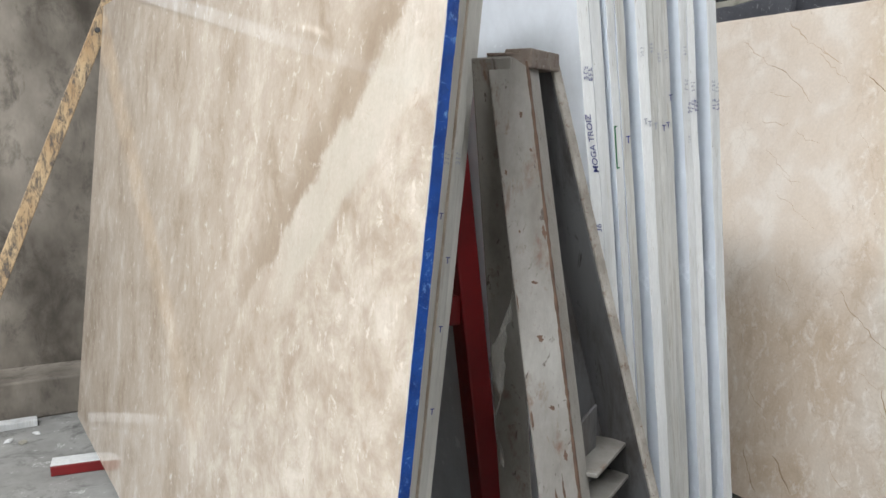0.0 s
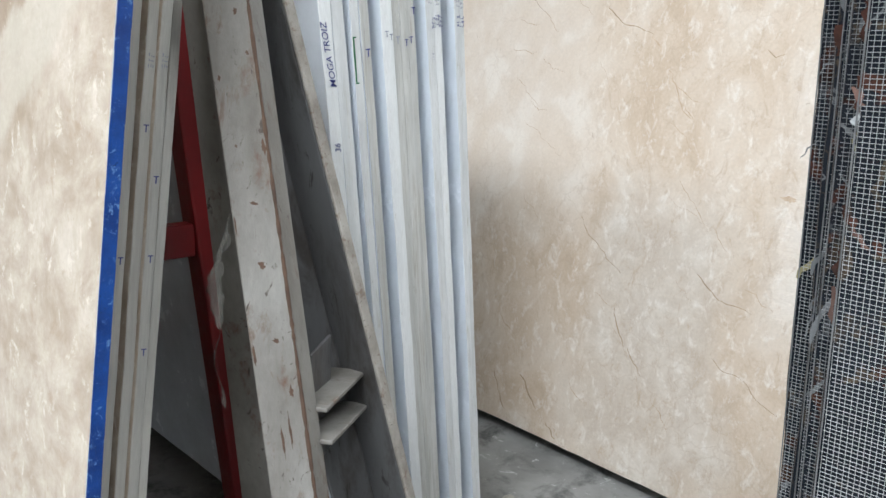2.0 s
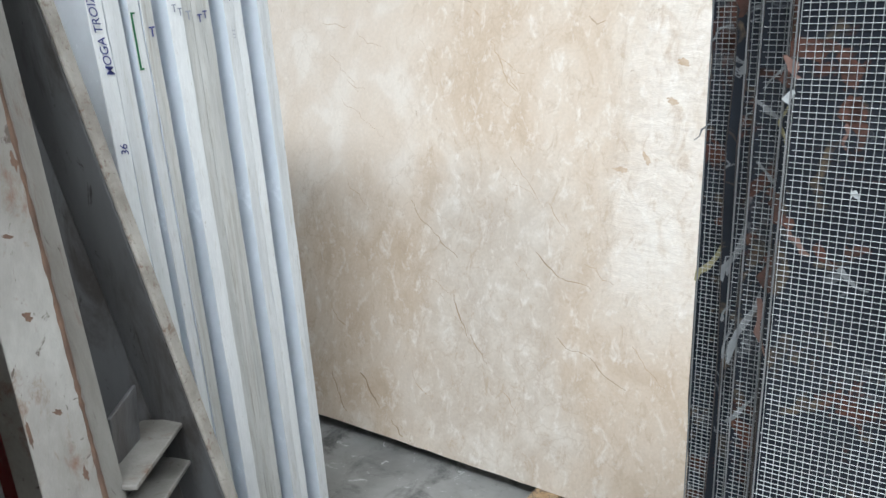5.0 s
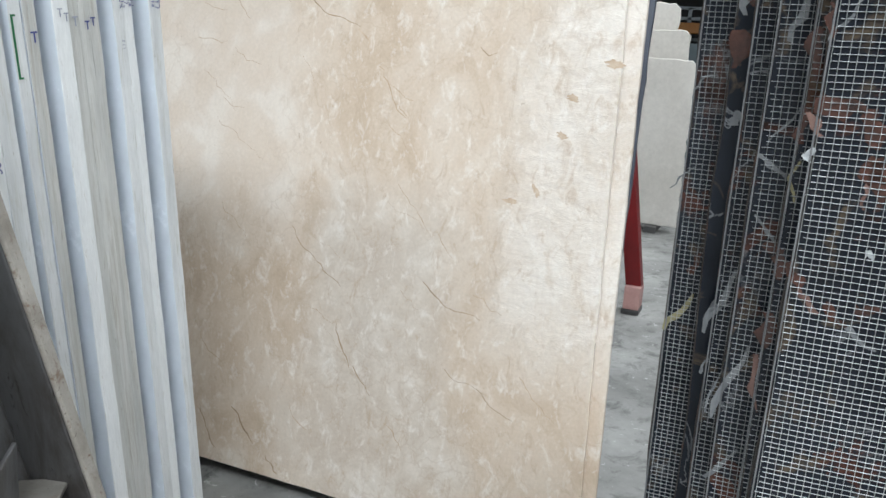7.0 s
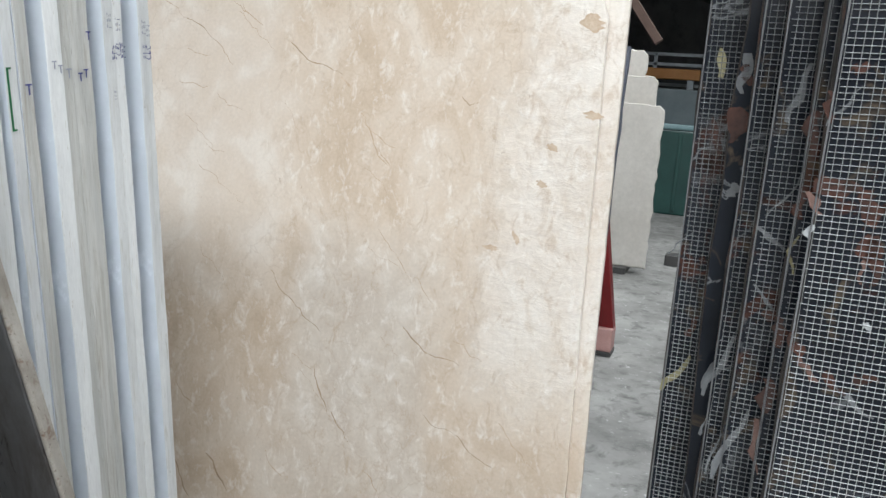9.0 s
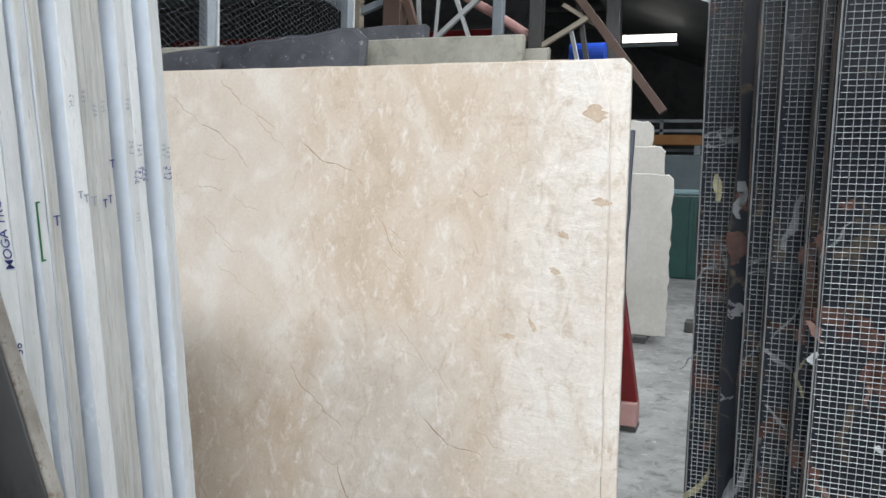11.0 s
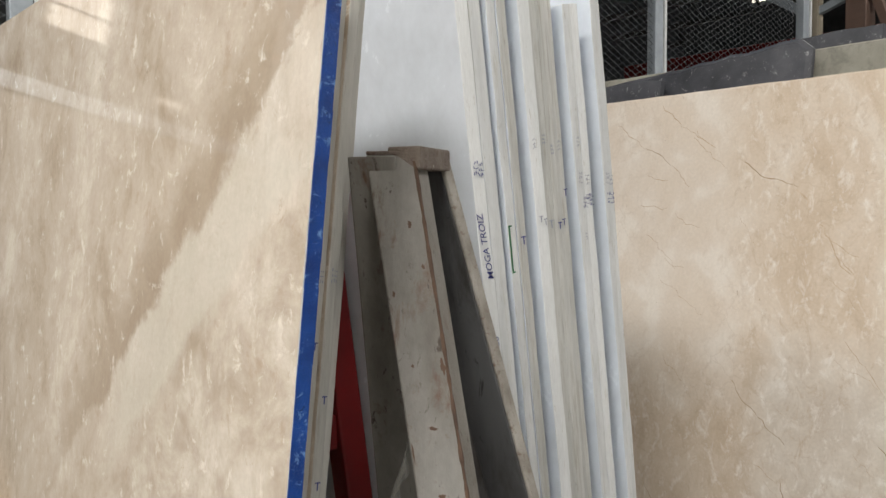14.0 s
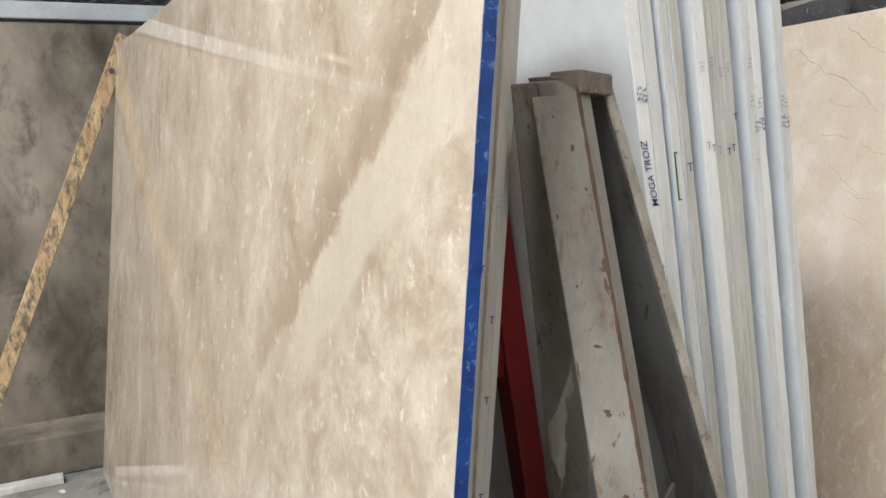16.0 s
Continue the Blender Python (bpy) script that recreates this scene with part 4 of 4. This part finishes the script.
def chain_link(x0, x1, z0, z1, cell):
    verts, faces = [], []
    n, rows = int((x1 - x0) / cell), int((z1 - z0) / (cell * 0.5))
    r = 0.0028
    for k in range(n):
        for phase in (0, 1):
            base = len(verts)
            for j in range(rows + 1):
                side = (j + phase) % 2
                x, y = x0 + k * cell + side * cell, 4.72 + (0.004 if side else -0.004)
                z = z0 + j * cell * 0.5
                verts.extend(((x - r, y - r, z), (x + r, y - r, z), (x, y + r, z)))
                if j:
                    b = base + 3 * j
                    for i in range(3):
                        i2 = (i + 1) % 3
                        faces.append((b - 3 + i, b - 3 + i2, b + i2, b + i))
    me = bpy.data.meshes.new("wire_mesh")
    me.from_pydata(verts, [], faces)
    me.materials.append(WIRE)
    ob = new("wire_mesh", me)
    ob.parent = rail
    ob["kind"] = "stuff"


chain_link(-4.0, 8.4, 2.31, 4.3, 0.115)

# ---------- slabs behind the cream ones ----------
dark_slab = stone_slab(lean_pose(2.735, 1.71, 0.05, 0.1), 2.6, 2.065, 0.05, [DARK_STONE, DARK_STONE], "dark granite slab with a rounded end, dusty", "slabs behind", seed=8, rough=0.009, bevel=0.016, corners=((3, 0.05, 0.045),))
for v in dark_slab.data.vertices:
    v.co.z -= 0.085 * v.co.y * v.co.z / 2.065
stone_slab(lean_pose(2.66, 2.30, 0.05, 0.1), 1.9, 1.965, 0.03, [DARK_STONE, DARK_STONE], "dark veined slab offcut with a ragged end", "slabs behind", seed=18, rough=0.006)
stone_slab(lean_pose(2.84, 1.14, 0.05, 0.1), 2.9, 2.03, 0.04, [GREY_STONE, GREY_STONE], "dull grey beige stone slab", "slabs behind", seed=9, bevel=0.006)
stone_slab(lean_pose(2.90, 1.06, 0.05, 0.1), 2.9, 1.99, 0.04, [GREY_STONE, GREY_STONE], "dull grey stone slab", "slabs behind", seed=19, bevel=0.006)
stone_slab(lean_pose(3.03, 1.60, 0.05, 0.1), 0.36, 2.12, 0.05, [DARK_STONE, DARK_STONE], "dark granite slab rising behind paler ones", "slabs behind", seed=28, rough=0.006)
stone_slab(lean_pose(2.98, 0.752, 0.05, 0.1), 2.9, 1.70, 0.03, [BLUE_STONE, BLUE_STONE], "dark blue grey slab standing behind the cream ones", "slabs behind", seed=29, rough=0.003)

# ---------- down the aisle ----------
far_rack = thing("rack_arm", pose(5.45, 0.98, 0), "dark red steel rack arm with a pale painted foot", "rack")
part("arm", beam((0, 0.02, 0.16), (0.0, 0.30, 1.75), 0.10, 0.10, bevel=0.006), RED, far_rack)
part("web", beam((0.06, 0.0, 0.16), (0.06, 0.24, 1.6), 0.03, 0.05, bevel=0.003), RED, far_rack)
part("foot", box(0.16, 0.10, 0.15, (-0.10, -0.03, 0.03), 0.006), RED_PALE, far_rack, "faded pinkish foot")
part("skid", box(0.18, 0.11, 0.03, (-0.11, -0.035, 0.0), 0.004), STEEL_DARK, far_rack)
for x, y, h, s in ((8.7, 1.31, 2.24, 0), (8.62, 1.17, 1.98, 1), (8.54, 1.07, 1.70, 2)):
    stone_slab(lean_pose(x, y, 0.06, 0.0), 2.2, h - 0.06, 0.03, [PALE_STONE, PALE_STONE], "pale cream slab with a ragged edge standing upright", "far pale slabs", seed=100 + s, rough=0.011, corners=((3, 0.05, 0.05),), bevel=0.008)
tagged(link("timber_bearer", box(0.6, 0.12, 0.06, (8.4, 1.25, 0.0)), STEEL_DARK), "dark bearer under the far pale slabs", "timber", "bearers", "thing")
tagged(link("floor_block", box(0.25, 0.14, 0.12, (9.3, 0.80, 0.0), 0.01), STEEL_DARK), "dark block standing on the floor", "block", kind="thing")
tank = thing("green_container", pose(14.9, 0.35, 0), "dark green steel container with a grey cover", "container")
part("body", box(1.6, 2.6, 1.48, (0, 0, 0.0), 0.03), GREEN, tank)
part("lid", box(1.64, 2.64, 0.10, (-0.02, -0.02, 1.48), 0.03), TEAL, tank, "pale teal rim")
part("cover", box(1.2, 2.4, 0.62, (0.3, 0.1, 1.57), 0.02), TEAL_DARK, tank, "grey teal upper box")
for k in range(4):
    part("rib", box(0.03, 0.06, 1.35, (-0.03, 0.25 + 0.65 * k, 0.08), 0.005), GREEN, tank)
walkway = thing("walkway_rail", pose(17.5, -1.0, 0), "grey steel walkway railing across the hall", "railing")
for z in (2.35, 2.55, 2.75, 2.95):
    part("bar", box(0.06, 9, 0.06, (0, 0, z)), FENCE, walkway)
for k in range(7):
    part("upright", box(0.07, 0.07, 3.0, (0.0, 0.4 + 1.35 * k, 0.0)), FENCE, walkway)
crane = thing("orange_beam", pose(16.8, 1.2, 0), "orange steel beam on two posts under the roof", "beam")
part("beam", box(0.2, 2.6, 0.2, (0, 0, 2.45), 0.01), ORANGE, crane)
part("post", box(0.12, 0.12, 2.45, (0.04, 2.2, 0)), FENCE, crane)
part("post", box(0.12, 0.12, 2.45, (0.04, 0.1, 0)), FENCE, crane)


def column(x, y, w, h, mat, label):
    c = thing("column", pose(x, y, 0), label, "column", "hall columns")
    part("shaft", box(w, w, h, (-w / 2, -w / 2, 0), 0.01), mat, c)
    part("base_plate", box(w * 1.6, w * 1.6, 0.03, (-w * 0.8, -w * 0.8, 0)), mat, c)
    return c


column(10.0, 2.91, 0.16, 6.4, STEEL_DARK, "dark steel hall column")
column(10.0, 3.40, 0.13, 6.4, FENCE, "galvanised blue grey steel post")
column(9.0, 4.36, 0.22, 6.4, BROWN, "brown painted steel hall column")
column(9.0, 4.85, 0.12, 6.4, TAN, "tan painted steel post")
column(13.5, 2.55, 0.22, 6.4, STEEL_DARK, "dark steel hall column")
column(12.5, 6.8, 0.2, 6.4, BROWN, "brown painted steel hall column")


def brace_bar(a, b, w, mat, label, name="roof_brace"):
    ob = link(name, beam(a, b, w, w, bevel=0.004), mat)
    return tagged(ob, label, "brace", "steel braces", "structure")


brace_bar((9.0, 5.9, 4.15), (9.0, 4.95, 3.55), 0.10, FENCE, "pale galvanised diagonal brace")
brace_bar((9.0, 4.95, 3.5), (9.0, 4.2, 3.75), 0.08, FENCE, "pale galvanised brace")
brace_bar((9.0, 4.45, 4.3), (9.0, 4.05, 3.2), 0.09, BROWN, "brown diagonal brace")
brace_bar((10.0, 4.35, 3.3), (10.0, 3.40, 4.1), 0.06, FENCE_PALE, "white diagonal scaffold brace")
brace_bar((10.0, 4.05, 4.1), (10.0, 3.75, 3.3), 0.05, FENCE_PALE, "white diagonal scaffold brace")
brace_bar((10.0, 4.5, 4.1), (10.0, 4.45, 3.3), 0.05, FENCE_PALE, "white scaffold tube")
brace_bar((10.0, 4.2, 4.0), (10.0, 4.25, 3.3), 0.04, FENCE_PALE, "white scaffold tube")
brace_bar((10.0, 2.62, 4.1), (10.0, 1.35, 2.45), 0.10, BROWN, "rusty brown inclined steel beam")
brace_bar((10.05, 2.60, 3.75), (10.05, 2.2, 3.5), 0.05, TAN, "pale timber strut")
brace_bar((10.0, 2.85, 3.25), (10.0, 2.2, 3.62), 0.06, TAN, "pale timber strut")
brace_bar((10.3, 2.55, 3.5), (10.3, 2.45, 3.1), 0.05, FENCE_PALE, "white scaffold tube")
brace_bar((10.1, 2.45, 3.9), (10.1, 2.3, 3.1), 0.06, STEEL_DARK, "dark thin brace")
hose = bpy.data.curves.new("hose", "CURVE")
hose.dimensions, hose.bevel_depth = "3D", 0.06
sp = hose.splines.new("BEZIER")
sp.bezier_points.add(3)
for bp, co in zip(sp.bezier_points, ((10.1, 4.25, 4.3), (10.1, 3.9, 3.95), (10.1, 3.42, 3.65), (10.1, 2.95, 3.35))):
    bp.co, bp.handle_left_type, bp.handle_right_type = co, "AUTO", "AUTO"
hose.materials.append(RED_PALE)
tmp = bpy.data.objects.new("hose", hose)
pipe_mesh = bpy.data.meshes.new_from_object(tmp)
bpy.data.objects.remove(tmp)
tagged(new("hose", pipe_mesh), "faded red hose slung between the posts", "hose", kind="thing")
drum = thing("blue_drum", pose(10.6, 2.3, 0), "bright blue plastic drum on a dark stand", "drum")
part("barrel", rod((0, -0.14, 3.25), (0, 0.30, 3.25), 0.13, sides=20), BLUE_PLASTIC, drum, smooth=False)
part("stand", box(0.2, 0.45, 3.12, (-0.1, -0.15, 0.0)), STEEL_DARK, drum)
red_band = thing("red_machine", pose(15.0, 5.0, 0), "dark red machine body in the shade behind the fence", "machine")
part("body", box(1.5, 7.5, 1.5, (0, 0, 3.0), 0.03), RED, red_band)
part("frame", box(1.3, 7.2, 2.98, (0.1, 0.1, 0.0)), DARK_SHEET, red_band)

# ---------- daylight slots and windows of the far walls ----------
def window(name, lo, size, panes, flat, label):
    """A framed window of glowing panes; flat: the axis along which it is thin."""
    w = thing(name, Matrix.Translation(lo), label, "window", kind="structure")
    n, m = panes
    a, b = size
    for i in range(n):
        for j in range(m):
            at = (i * a / n + 0.03, 0, j * b / m + 0.03) if flat == "y" else (0, i * a / n + 0.03, j * b / m + 0.03)
            dims = (a / n - 0.06, 0.02, b / m - 0.06) if flat == "y" else (0.02, a / n - 0.06, b / m - 0.06)
            part("pane", box(*dims, at), DAY_GLASS, w)
    part("window_frame", box(a if flat == "y" else 0.04, 0.04 if flat == "y" else a, 0.05, (0, 0.0, -0.05)), FENCE, w)
    return w


window("window_1", (-3.95, 13.70, 5.02), (1.0, 0.78), (2, 2), "y", "bright four pane roof window")
window("window_2", (-5.45, 13.70, 4.36), (0.5, 0.17), (2, 1), "y", "narrow bright window slot")
setting("gable", box(0.1, 7.0, 2.4, (16.05, 4.6, 4.0)), DARK_SHEET, "dark sheet gable above the machine", "wall")
window("window_3", (16.0, 5.3, 5.55), (4.6, 0.28), (6, 1), "x", "row of bright daylight slots under the roof")
lean_to = box(8.0, 6.2, 0.08, (0, 0, 0))
setting("lean_to_roof", lean_to, SHEET_PALE, "pale grey sheet roof sloping down over the aisle end", "roof").matrix_world = pose(13.0, -2.6, 3.0, 20, 0, 0)
window("window_4", (15.9, 1.75, 4.28), (1.05, 0.2), (1, 1), "x", "bright daylight slot under the sloping roof")
for k in range(9):
    tr = thing("roof_truss", pose(4.5 + 1.9 * k, 0, 0), "dark steel roof truss spanning the hall", "truss", "roof trusses", "structure")
    part("chord", box(0.09, 19.6, 0.1, (0, -6, 5.35)), STEEL_DARK, tr)
    for j in range(14):
        part("web", beam((0.045, -5.8 + 1.4 * j, 5.4), (0.045, -5.1 + 1.4 * j, 6.38), 0.05, 0.05), STEEL_DARK, tr)
